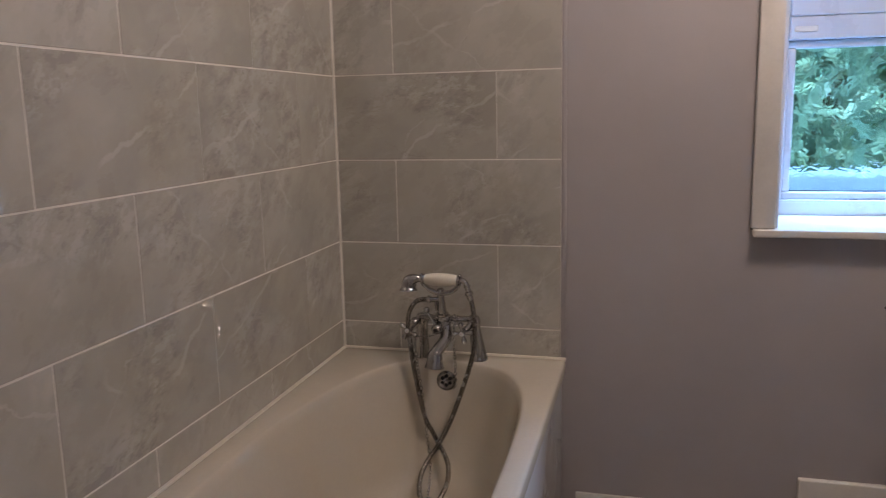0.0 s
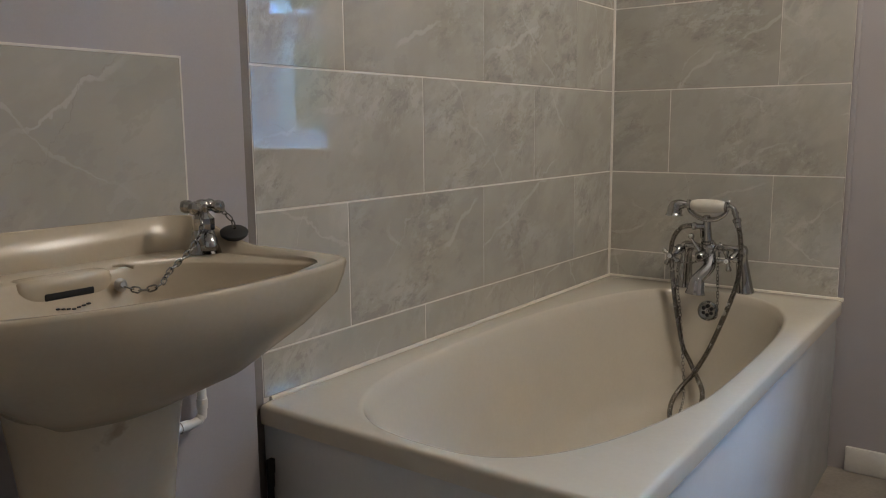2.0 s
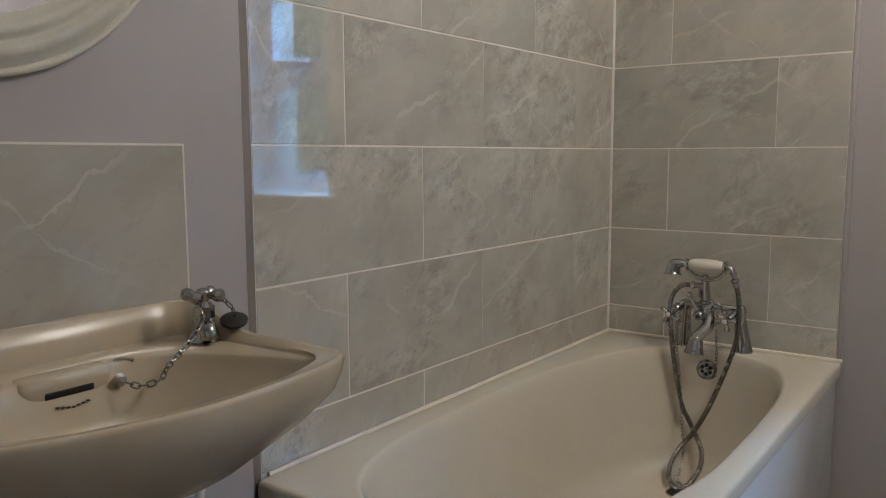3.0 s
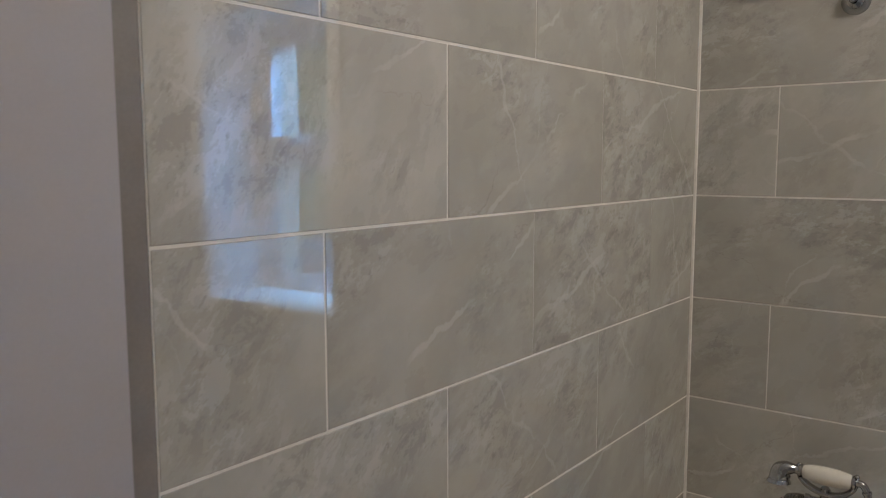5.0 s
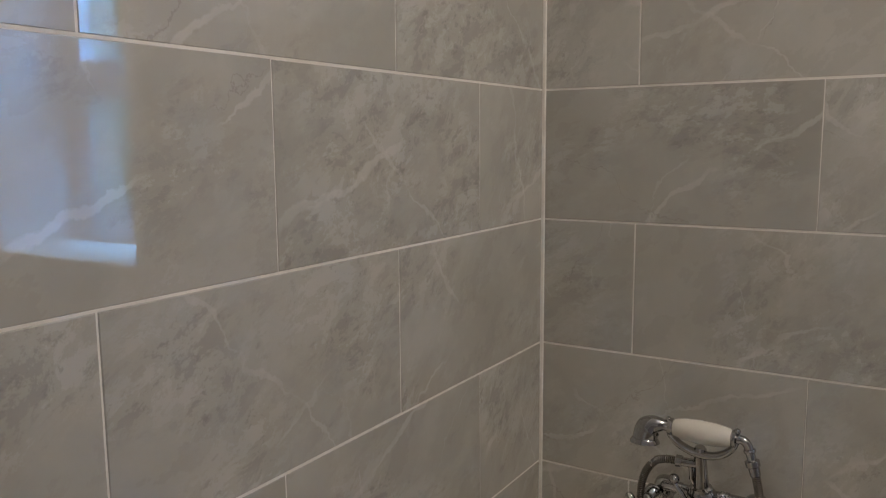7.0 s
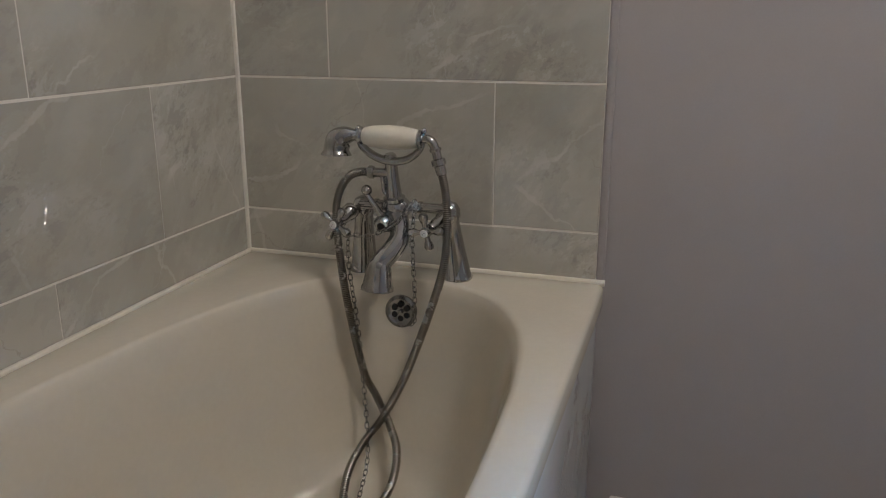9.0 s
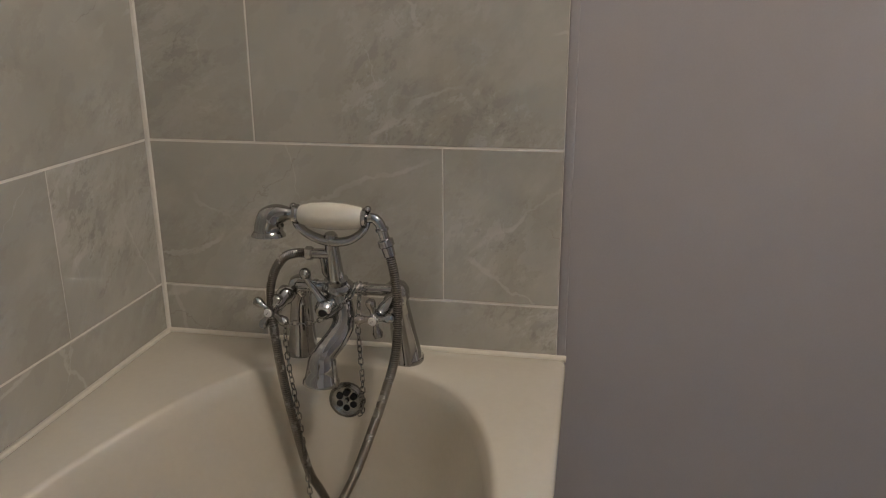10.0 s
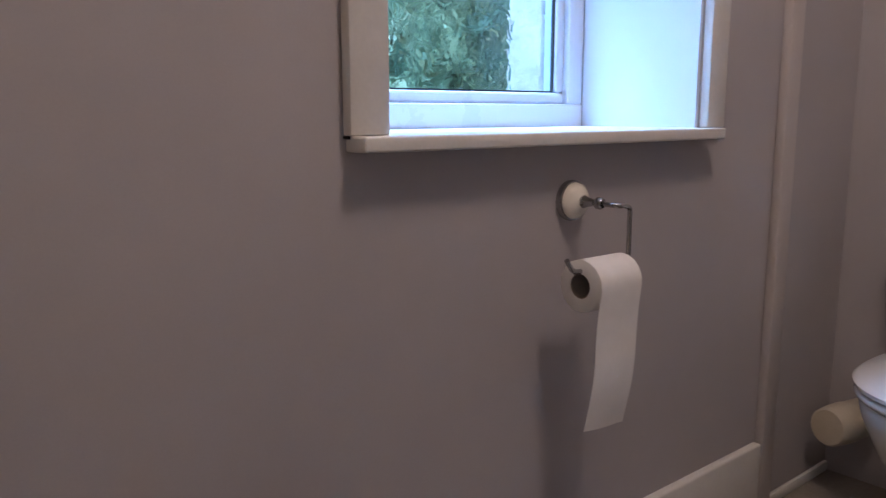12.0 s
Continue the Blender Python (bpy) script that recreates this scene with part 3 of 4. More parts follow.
    part("outlet_nut", lathe_bm([(0, 0.0105), (0.002, 0.0125), (0.011, 0.0125), (0.013, 0.0105)], (-0.729, 2.4735, 0.770), (-1, 0, 0), 8), CHROME, mix, angle=20)
    # cradle
    YH = 2.468
    cr = smooth_path([(-0.757, YH, 0.846), (-0.752, YH, 0.822), (-0.730, YH, 0.804), (-0.697, YH, 0.794), (-0.662, YH, 0.798), (-0.636, YH, 0.818), (-0.626, YH, 0.846)], 6)
    part("cradle", joined(tube_bm(cr, lambda t: 0.0055 + 0.003 * math.sin(t * math.pi), 14, 0.8), sphere_bm((-0.757, YH, 0.852), 0.006, 14), sphere_bm((-0.629, YH, 0.852), 0.006, 14)), CHROME, mix)
    return mix


def build_hand_shower():
    hs = thing("hand_shower", "chrome hand shower with white ceramic handle resting in its cradle", "shower head")
    YH = 2.468
    part("handle", lathe_bm([(0, 0.0135), (0.003, 0.0165), (0.02, 0.0205), (0.05, 0.0228), (0.08, 0.0215), (0.104, 0.0175), (0.108, 0.0145)], (-0.747, YH, 0.8385), (1, 0, -0.012), 28), PORCELAIN, hs, "glazed white ceramic handle")
    part("collar", lathe_bm([(0, 0.010), (0.002, 0.0165), (0.008, 0.0170), (0.011, 0.0140)], (-0.758, YH, 0.8387), (1, 0, 0), 22), CHROME, hs)
    part("collar", lathe_bm([(0, 0.0150), (0.003, 0.0172), (0.008, 0.0165), (0.010, 0.010)], (-0.639, YH, 0.837), (1, 0, 0), 22), CHROME, hs)
    nk = smooth_path([(-0.757, YH, 0.8385), (-0.770, YH - 0.002, 0.8395), (-0.785, YH - 0.004, 0.837), (-0.795, YH - 0.006, 0.829), (-0.799, YH - 0.007, 0.816), (-0.800, YH - 0.008, 0.806)], 7)
    part("head", joined(tube_bm(nk, lambda t: 0.0110 + 0.0130 * min(1, max(0, (t - 0.12) / 0.45)), 24), lathe_bm([(0, 0.0245), (0.006, 0.0285), (0.009, 0.0290), (0.0095, 0.024)], (-0.800, YH - 0.008, 0.810), (0, -0.08, -1), 26)), CHROME, hs)
    part("rose", lathe_bm([(0, 0.0235), (0.0012, 0.0235)], (-0.800, YH - 0.009, 0.8008), (0, -0.08, -1), 22), STEEL, hs)
    el = smooth_path([(-0.630, YH, 0.837), (-0.619, YH, 0.837), (-0.611, YH, 0.830), (-0.606, YH, 0.818), (-0.601, YH, 0.800)], 6)
    part("elbow", joined(tube_bm(el, 0.0085, 16), lathe_bm([(0, 0.0105), (0.003, 0.0115), (0.006, 0.0105)], (-0.607, YH, 0.822), (0.25, 0, -1), 16)), CHROME, hs)
    part("hose_nut", lathe_bm([(0, 0.0095), (0.002, 0.0135), (0.012, 0.0135), (0.014, 0.0105), (0.030, 0.0098)], (-0.602, YH, 0.803), (0.28, 0, -1), 16), CHROME, hs)
    # ribbed hose, crossing itself in the tub
    path = smooth_path([(-0.594, YH, 0.776), (-0.585, YH - 0.004, 0.735), (-0.580, 2.456, 0.680), (-0.583, 2.445, 0.607), (-0.608, 2.440, 0.518), (-0.648, 2.432, 0.403), (-0.674, 2.424, 0.342), (-0.704, 2.412, 0.285), (-0.728, 2.380, 0.250), (-0.738, 2.330, 0.215), (-0.726, 2.278, 0.180), (-0.695, 2.252, 0.166),
                        (-0.664, 2.272, 0.174), (-0.649, 2.330, 0.208), (-0.660, 2.385, 0.244), (-0.690, 2.424, 0.276), (-0.704, 2.436, 0.290), (-0.726, 2.440, 0.330), (-0.749, 2.440, 0.376), (-0.778, 2.440, 0.513), (-0.793, 2.442, 0.620), (-0.806, 2.462, 0.690), (-0.803, 2.474, 0.728), (-0.785, 2.478, 0.757), (-0.762, 2.475, 0.768), (-0.742, 2.4735, 0.770)], 16)
    seg = 10
    # even steps along the hose, so that the ribs are regular
    d = [0.0]
    for a, b in zip(path, path[1:]):
        d.append(d[-1] + (b - a).length)
    step, out, i = 0.00125, [], 0
    m = int(d[-1] / step)
    for k in range(m + 1):
        s = k * d[-1] / m
        while i < len(d) - 2 and d[i + 1] < s:
            i += 1
        t = (s - d[i]) / max(d[i + 1] - d[i], 1e-9)
        out.append(path[i].lerp(path[i + 1], t))

    def radius(t):
        k = round(t * (len(out) - 1))
        return 0.0084 if k % 3 else 0.0067

    part("hose", tube_bm(out, radius, seg), HOSE, hs, "ribbed flexible steel hose", angle=50)
    return hs


build_mixer()
build_hand_shower()


def link_mesh(name, mat, length=0.0140, width=0.0078, wire=0.00115):
    """One oval chain link, along x."""
    n = 14
    pts = []
    for k in range(n + 1):
        a = 2 * math.pi * k / n
        x = math.cos(a) * width / 2 + math.copysign((length - width) / 2, math.cos(a)) if abs(math.cos(a)) > 1e-6 else 0
        pts.append(Vector((x, math.sin(a) * width / 2, 0)))
    return finish(name, tube_bm(pts, wire, 6), mat)


def hang_chain(parent, path, mesh, pitch=0.0112):
    d = [0.0]
    for a, b in zip(path, path[1:]):
        d.append(d[-1] + (b - a).length)
    n, i = int(d[-1] / pitch), 0
    for k in range(n):
        s = (k + 0.5) * d[-1] / n
        while i < len(d) - 2 and d[i + 1] < s:
            i += 1
        p = path[i].lerp(path[i + 1], (s - d[i]) / max(d[i + 1] - d[i], 1e-9))
        t = (path[i + 1] - path[i]).normalized()
        m = t.to_track_quat("X", "Z").to_matrix().to_4x4()
        ob = new("link", mesh)
        ob.parent = parent
        ob.matrix_basis = Matrix.Translation(p) @ m @ pose(0, 0, 0, 90 * (k % 2) + 20)


LINK = link_mesh("chain_link", CHAIN)
chain_a = thing("bath_plug_chain", "thin steel plug chain hanging into the bath", "chain")
hang_chain(chain_a, smooth_path([(-0.700, 2.452, 0.668), (-0.730, 2.452, 0.652), (-0.765, 2.448, 0.650), (-0.780, 2.455, 0.635), (-0.776, 2.450, 0.570), (-0.762, 2.445, 0.480), (-0.740, 2.420, 0.340), (-0.715, 2.370, 0.230), (-0.702, 2.290, 0.180)], 10), LINK)
part("plug", lathe_bm([(0, 0.020), (0.006, 0.0215), (0.010, 0.0215), (0.012, 0.016), (0.015, 0.004)], (-0.700, 2.278, 0.156), (0.15, -0.3, 1), 22), STEEL, chain_a, "steel bath plug")
chain_b = thing("overflow_chain", "thin steel chain looped over the mixer bar beside the overflow", "chain")
hang_chain(chain_b, smooth_path([(-0.700, 2.450, 0.668), (-0.672, 2.470, 0.690), (-0.655, 2.490, 0.716), (-0.652, 2.478, 0.700), (-0.654, 2.470, 0.650), (-0.652, 2.468, 0.600), (-0.650, 2.470, 0.540), (-0.654, 2.478, 0.482), (-0.664, 2.484, 0.466)], 10), LINK)


# ---- basin ----
BAS_Y, BAS_HW, BAS_BACK, BAS_FRONT = 0.485, 0.272, -1.044, -0.650


def build_basin():
    bas = thing("washbasin", "ivory ceramic pedestal washbasin with a tap ledge", "washbasin", at=(-0.95, BAS_Y, 0))
    inv = Matrix.Translation((0.95, -BAS_Y, 0))
    n = 96

    def outline(k, grow, sy=1.0, sx=1.0, shift=0.0):
        """Plan of the rim: straight back, bowed front, pointed front corners."""
        a = 2 * math.pi * k / n
        c, s = math.cos(a), math.sin(a)
        e = 13
        reach = (abs(c) ** e + abs(s) ** e) ** (-1 / e)
        u, v = c * reach, s * reach           # u: towards the room, v: along the wall
        x = (BAS_BACK + BAS_FRONT) / 2 + shift + (BAS_FRONT - BAS_BACK) / 2 * u * sx + grow * c
        bow = 0.030 * (1 - v * v) * max(u, 0) - 0.008 * abs(v) ** 3 * max(u, 0) - 0.045 * max(0, -v) ** 1.5 * max(u, 0)
        y = BAS_Y + BAS_HW * v * sy * (1 - 0.05 * max(-u, 0)) + grow * s
        return x + bow * sx, y, u, v

    def rim_z(u, v):
        back = min(1, max(0, (-u - 0.05) / 0.9))
        return 0.911 + 0.042 * back * back * (3 - 2 * back)

    rings = []

    def ring(dz, grow, sy=1.0, sx=1.0, shift=0.0, level=None):
        r = []
        for k in range(n):
            x, y, u, v = outline(k, grow, sy, sx, shift)
            z = (rim_z(u, v) + dz) if level is None else level + dz
            r.append(Vector((max(x, BAS_BACK), y, z)))
        return r

    def mixed(a, b, t):
        return [p.lerp(q, t) for p, q in zip(a, b)]

    foot = ring(0, -0.02, 0.34, 0.42, -0.05, 0.714)
    low = ring(0, 0, 0.54, 0.70, -0.035, 0.763)
    belly = ring(0, 0, 0.80, 0.89, -0.01, 0.826)
    rings += [foot, mixed(foot, low, 0.5), low, mixed(low, belly, 0.5), belly, ring(-0.048, 0.0, 0.945, 0.965), ring(-0.022, 0.0, 0.985, 0.99), ring(-0.006, 0.0, 1.0, 1.0), ring(-0.0015, -0.001), ring(0, -0.003), ring(0, -0.009), ring(-0.0015, -0.012)]
    # ledge for the taps, then the bowl
    ledge = ring(0, -0.020, 0.985, 0.975)
    for p in ledge:
        p.z = min(p.z, 0.897 + 0.0105 * min(1, max(0, (p.x + 0.93) / 0.16)))
    rings += [ledge]

    def bowl(level, sy, sx, shift, drop):
        r = []
        for k in range(n):
            a = 2 * math.pi * k / n
            c, s = math.cos(a), math.sin(a)
            reach = (abs(c) ** 4.5 + abs(s) ** 4.5) ** (-1 / 4.5)
            g, v = c * reach, s * reach
            front = BAS_FRONT - 0.022 + 0.030 * (1 - v * v) - 0.008 * abs(v) ** 3 - 0.045 * max(0, -v) ** 1.5
            back = min(-0.942 + 0.235 * abs(v) ** 4.2, front - 0.004)
            x = (front + back) / 2 + (front - back) / 2 * g
            x = -0.79 + (x + 0.79) * sx
            y = BAS_Y + 0.243 * v * sy
            u = max(0, -g)
            r.append(Vector((x, y, level + drop * u)))
        return r

    rings += [bowl(0.9065, 1.0, 1.0, 0, -0.0095), bowl(0.900, 0.985, 0.985, 0, -0.006), bowl(0.890, 0.968, 0.965, 0, -0.003), bowl(0.866, 0.91, 0.90, 0, 0.0), bowl(0.830, 0.74, 0.80, 0, 0), bowl(0.790, 0.55, 0.62, 0, 0), bowl(0.765, 0.36, 0.38, 0, 0), bowl(0.760, 0.1, 0.1, 0, 0)]
    bm = loft_bm(rings)
    bm.transform(inv)
    part("bowl", bm, CERAMIC, bas, angle=60)
    # pedestal
    ped = []
    for z, rx, ry in ((0.0, 0.125, 0.125), (0.02, 0.125, 0.125), (0.06, 0.105, 0.105), (0.30, 0.088, 0.090), (0.55, 0.092, 0.098), (0.64, 0.100, 0.108), (0.725, 0.112, 0.118)):
        ped.append([Vector((-0.925 + rx * math.cos(2 * math.pi * k / 48), 0.497 + ry * math.copysign(abs(math.sin(2 * math.pi * k / 48)) ** 0.8, math.sin(2 * math.pi * k / 48)), z)) for k in range(48)])
    pb = loft_bm(ped)
    pb.transform(inv)
    part("pedestal", pb, stained_ceramic((0.110, -0.020, 0.708), (0.06, 0.038, 0.013)), bas, angle=60)
    # overflow slot in the back of the bowl, with raised soap rests
    sl = box_bm(-0.9340, -0.9269, 0.440, 0.512, 0.8680, 0.8800, 0.0034, 3)
    sl.transform(inv)
    part("overflow_slot", sl, DARK, bas, "dark overflow slot")
    # forward block that carries the slot, with soap hollows at both sides
    block = []
    for z, w, d in ((0.846, 0.050, 0.010), (0.856, 0.060, 0.016), (0.866, 0.066, 0.0205), (0.886, 0.068, 0.0210), (0.895, 0.066, 0.0195), (0.8985, 0.061, 0.015), (0.8992, 0.050, 0.008)):
        ring_b = []
        for k in range(40):
            a = 2 * math.pi * k / 40
            f = lambda q: math.copysign(abs(q) ** 0.4, q)
            ring_b.append(Vector((-0.9485 + d * f(math.cos(a)), 0.476 + w * f(math.sin(a)), z)))
        block.append(ring_b)
    blk = loft_bm(block)
    blk.transform(inv)
    part("overflow_block", blk, CERAMIC, bas, angle=60)
    for y0, y1 in ((0.556, 0.578), (0.374, 0.396)):
        lip = tube_bm(smooth_path([(-0.952, y0, 0.8965), (-0.944, (y0 + y1) / 2, 0.8985), (-0.934, y1, 0.8955)] if y0 > 0.5 else [(-0.934, y0, 0.8955), (-0.944, (y0 + y1) / 2, 0.8985), (-0.952, y1, 0.8965)], 6), 0.0042, 10, 0.7)
        lip.transform(inv)
        part("soap_rest", lip, CERAMIC, bas, angle=60)
    for k in range(7):
        mk = box_bm(-0.9290, -0.9195, 0.4520 + 0.0072 * k, 0.4570 + 0.0072 * k, 0.8525 + 0.0012 * abs(k - 3), 0.8548 + 0.0012 * abs(k - 3), 0.0008)
        mk.transform(inv)
        part("maker_mark", mk, INK, bas, "small black printed mark", False)
    return bas


build_basin()


def build_basin_tap():
    tap = thing("basin_tap", "chrome cross head pillar tap on the basin ledge", "tap")
    X, Y, Z = -0.947, 0.714, 0.8955
    part("tap_body", lathe_bm([(0, 0.0270), (0.003, 0.0280), (0.006, 0.0265), (0.014, 0.0225), (0.026, 0.0190), (0.036, 0.0175), (0.040, 0.0150)], (X, Y, Z), (0, 0, 1), 28), CHROME, tap)
    nose = smooth_path([(X + 0.004, Y - 0.002, Z + 0.022), (X + 0.018, Y - 0.009, Z + 0.027), (X + 0.028, Y - 0.014, Z + 0.026), (X + 0.034, Y - 0.017, Z + 0.019), (X + 0.035, Y - 0.0175, Z + 0.011)], 6)
    spout = part("spout", tube_bm(nose, lambda t: 0.0125 + 0.0015 * math.sin(t * math.pi), 20), CHROME, tap)
    part("mouth", lathe_bm([(0, 0.0095), (0.0008, 0.0095)], (X + 0.035, Y - 0.0175, Z + 0.0108), (0.04, -0.02, -1), 16), DARK, spout, smooth=False)
    part("bonnet", lathe_bm([(0.038, 0.0150), (0.040, 0.0178), (0.058, 0.0178), (0.061, 0.0150), (0.066, 0.0105), (0.076, 0.0085)], (X, Y, Z), (0, 0, 1), 8), CHROME, tap, "faceted chrome bonnet", angle=20)
    zh = Z + 0.074
    bits = [lathe_bm([(-0.006, 0.0105), (0.003, 0.0135), (0.009, 0.0120), (0.013, 0.008), (0.0145, 0.002)], (X, Y, zh), (0, 0, 1), 20)]
    for k in range(4):
        a = 0.5 + k * math.pi / 2
        bits.append(lathe_bm([(0.006, 0.0060), (0.014, 0.0058), (0.017, 0.0075), (0.022, 0.0104), (0.028, 0.0112), (0.034, 0.0090), (0.0375, 0.001)], (X, Y, zh + 0.001), (math.cos(a), math.sin(a), 0.05), 14))
    part("cross_handle", joined(*bits), CHROME, tap)


build_basin_tap()
plug = thing("basin_plug", "black rubber basin plug lying on the ledge with its chain", "plug")
part("stopper", lathe_bm([(0, 0.017), (0.004, 0.0215), (0.009, 0.0225), (0.011, 0.020)], (-0.914, 0.748, 0.9225), (0.30, -0.25, 1), 24), RUBBER, plug)
hang_chain(plug, smooth_path([(-0.933, 0.736, 0.968), (-0.914, 0.744, 0.950), (-0.912, 0.747, 0.935)], 8), LINK)
hang_chain(plug, smooth_path([(-0.928, 0.696, 0.966), (-0.914, 0.684, 0.938), (-0.902, 0.652, 0.912), (-0.888, 0.606, 0.889), (-0.875, 0.581, 0.875), (-0.884, 0.556, 0.870), (-0.906, 0.545, 0.874)], 8), LINK)
part("chain_stay", lathe_bm([(0, 0.009), (0.004, 0.010), (0.007, 0.005), (0.010, 0.004)], (-0.922, 0.546, 0.875), (1, 0, 0.2), 16), STEEL, plug)

# overflow pipe beside the pedestal
waste = thing("overflow_pipe", "thin white painted waste pipe behind the basin", "pipe")
part("pipe", joined(tube_bm(smooth_path([(-1.022, 0.747, 0.72), (-1.022, 0.747, 0.61), (-1.022, 0.742, 0.594), (-1.022, 0.724, 0.588), (-1.022, 0.620, 0.588)], 6), 0.0082, 14), lathe_bm([(0, 0.0098), (0.018, 0.0098)], (-1.022, 0.718, 0.588), (0, -1, 0), 14), lathe_bm([(0, 0.0098), (0.018, 0.0098)], (-1.022, 0.747, 0.628), (0, 0, -1), 14)), GLOSS_WHITE, waste)


# ---- mirror ----
def build_mirror():
    mir = thing("wall_mirror", "oval wall mirror in a cream moulded frame", "mirror")
    cy, cz, X = 0.410, 1.660, -1.0475
    n = 96
    prof = [(1.000, 0.0), (1.000, 0.010), (0.992, 0.014), (0.978, 0.014), (0.968, 0.010), (0.955, 0.013), (0.930, 0.022), (0.905, 0.026), (0.885, 0.024), (0.872, 0.016), (0.862, 0.016), (0.848, 0.022), (0.825, 0.024), (0.800, 0.018), (0.780, 0.011), (0.765, 0.010), (0.762, 0.0)]
    rings = [[Vector((X + h, cy + 0.348 * s * math.cos(2 * math.pi * k / n), cz + 0.361 * s * math.sin(2 * math.pi * k / n))) for k in range(n)] for s, h in prof]
    part("frame", loft_bm(rings, cap0=False, cap1=False), MIRROR_FRAME, mir, angle=60)
    g = [[Vector((X + h, cy + 0.348 * s * math.cos(2 * math.pi * k / n), cz + 0.361 * s * math.sin(2 * math.pi * k / n))) for k in range(n)] for s, h in ((0.77, 0.002), (0.77, 0.0085))]
    part("glass", loft_bm(g), MIRROR, mir, "silvered mirror glass", False)


build_mirror()


# ---- extractor fan and shower rail bracket ----
def build_fan():
    fan = thing("extractor_fan", "white square plastic extractor fan on the tiles", "fan")
    x0, x1, z0, z1, y = -0.966, -0.770, 2.014, 2.210, 2.604
    part("housing", box_bm(x0, x1, y - 0.032, y, z0, z1, 0.008, 3), PLASTIC, fan)
    c = Vector(((x0 + x1) / 2, y - 0.0325, (z0 + z1) / 2))
    part("throat", lathe_bm([(0, 0.062), (0.0012, 0.062)], c, (0, -1, 0), 32), DARK, fan, smooth=False)
    for r in (0.060, 0.046, 0.032, 0.018):
        n = 36
        ring = [c + Vector((r * math.cos(2 * math.pi * k / n), -0.003, r * math.sin(2 * math.pi * k / n))) for k in range(n + 1)]
        part("grille_ring", tube_bm(ring, 0.0028, 8), PLASTIC, fan)
    for k in range(3):
        a = k * math.pi / 3
        d = Vector((math.cos(a), 0, math.sin(a))) * 0.062
        part("grille_bar", tube_bm([c - d + Vector((0, -0.0035, 0)), c + d + Vector((0, -0.0035, 0))], 0.0024, 8), PLASTIC, fan)
    part("name_mark", joined(*[box_bm(x0 + 0.012 + 0.0065 * k, x0 + 0.017 + 0.0065 * k, y - 0.0328, y - 0.0319, z0 + 0.012, z0 + 0.018) for k in range(6)]), INK, fan, smooth=False)


build_fan()
br = thing("rail_bracket", "round chrome wall bracket on the tiles", "bracket")
part("flange", lathe_bm([(0, 0.032), (0.003, 0.033), (0.008, 0.030), (0.020, 0.022), (0.030, 0.015), (0.032, 0.010), (0.028, 0.008)], (-0.712, 2.604, 1.972), (0, -1, 0), 30), CHROME, br)
part("socket", lathe_bm([(0.026, 0.0085), (0.036, 0.0085), (0.038, 0.006), (0.030, 0.005)], (-0.712, 2.604, 1.972), (0, -1, 0), 18), CHROME, br)


# ---- toilet roll ----
def build_roll_holder():
    h = thing("toilet_roll_holder", "chrome toilet roll holder with a cream ceramic rose", "roll holder")
    c = Vector((0.742, ROOM_N, 0.877))
    part("rose_ring", lathe_bm([(0, 0.037), (0.008, 0.038), (0.012, 0.036), (0.013, 0.032)], c, (0, -1, 0), 32), CHROME, h)
    part("rose", lathe_bm([(0.011, 0.034), (0.020, 0.032), (0.028, 0.024), (0.032, 0.014), (0.033, 0.008)], c, (0, -1, 0), 32), PORCELAIN, h, "domed cream ceramic rose")
    part("boss", joined(lathe_bm([(0.030, 0.010), (0.036, 0.012), (0.042, 0.009), (0.060, 0.006)], c, (0, -1, 0), 18), lathe_bm([(0.062, 0.008), (0.066, 0.011), (0.074, 0.011), (0.078, 0.008)], c, (0, -1, 0), 18)), CHROME, h)
    y = 2.505
    part("arm", tube_bm(smooth_path([(0.742, 2.545, 0.877), (0.744, 2.515, 0.876), (0.752, y, 0.875), (0.766, y, 0.874), (0.777, y, 0.870), (0.781, y, 0.860), (0.781, y, 0.800), (0.780, y, 0.786), (0.774, y, 0.777), (0.755, y, 0.772), (0.650, y, 0.772), (0.636, y, 0.774), (0.626, y, 0.782), (0.617, y, 0.795)], 6), 0.0045, 12), CHROME, h)


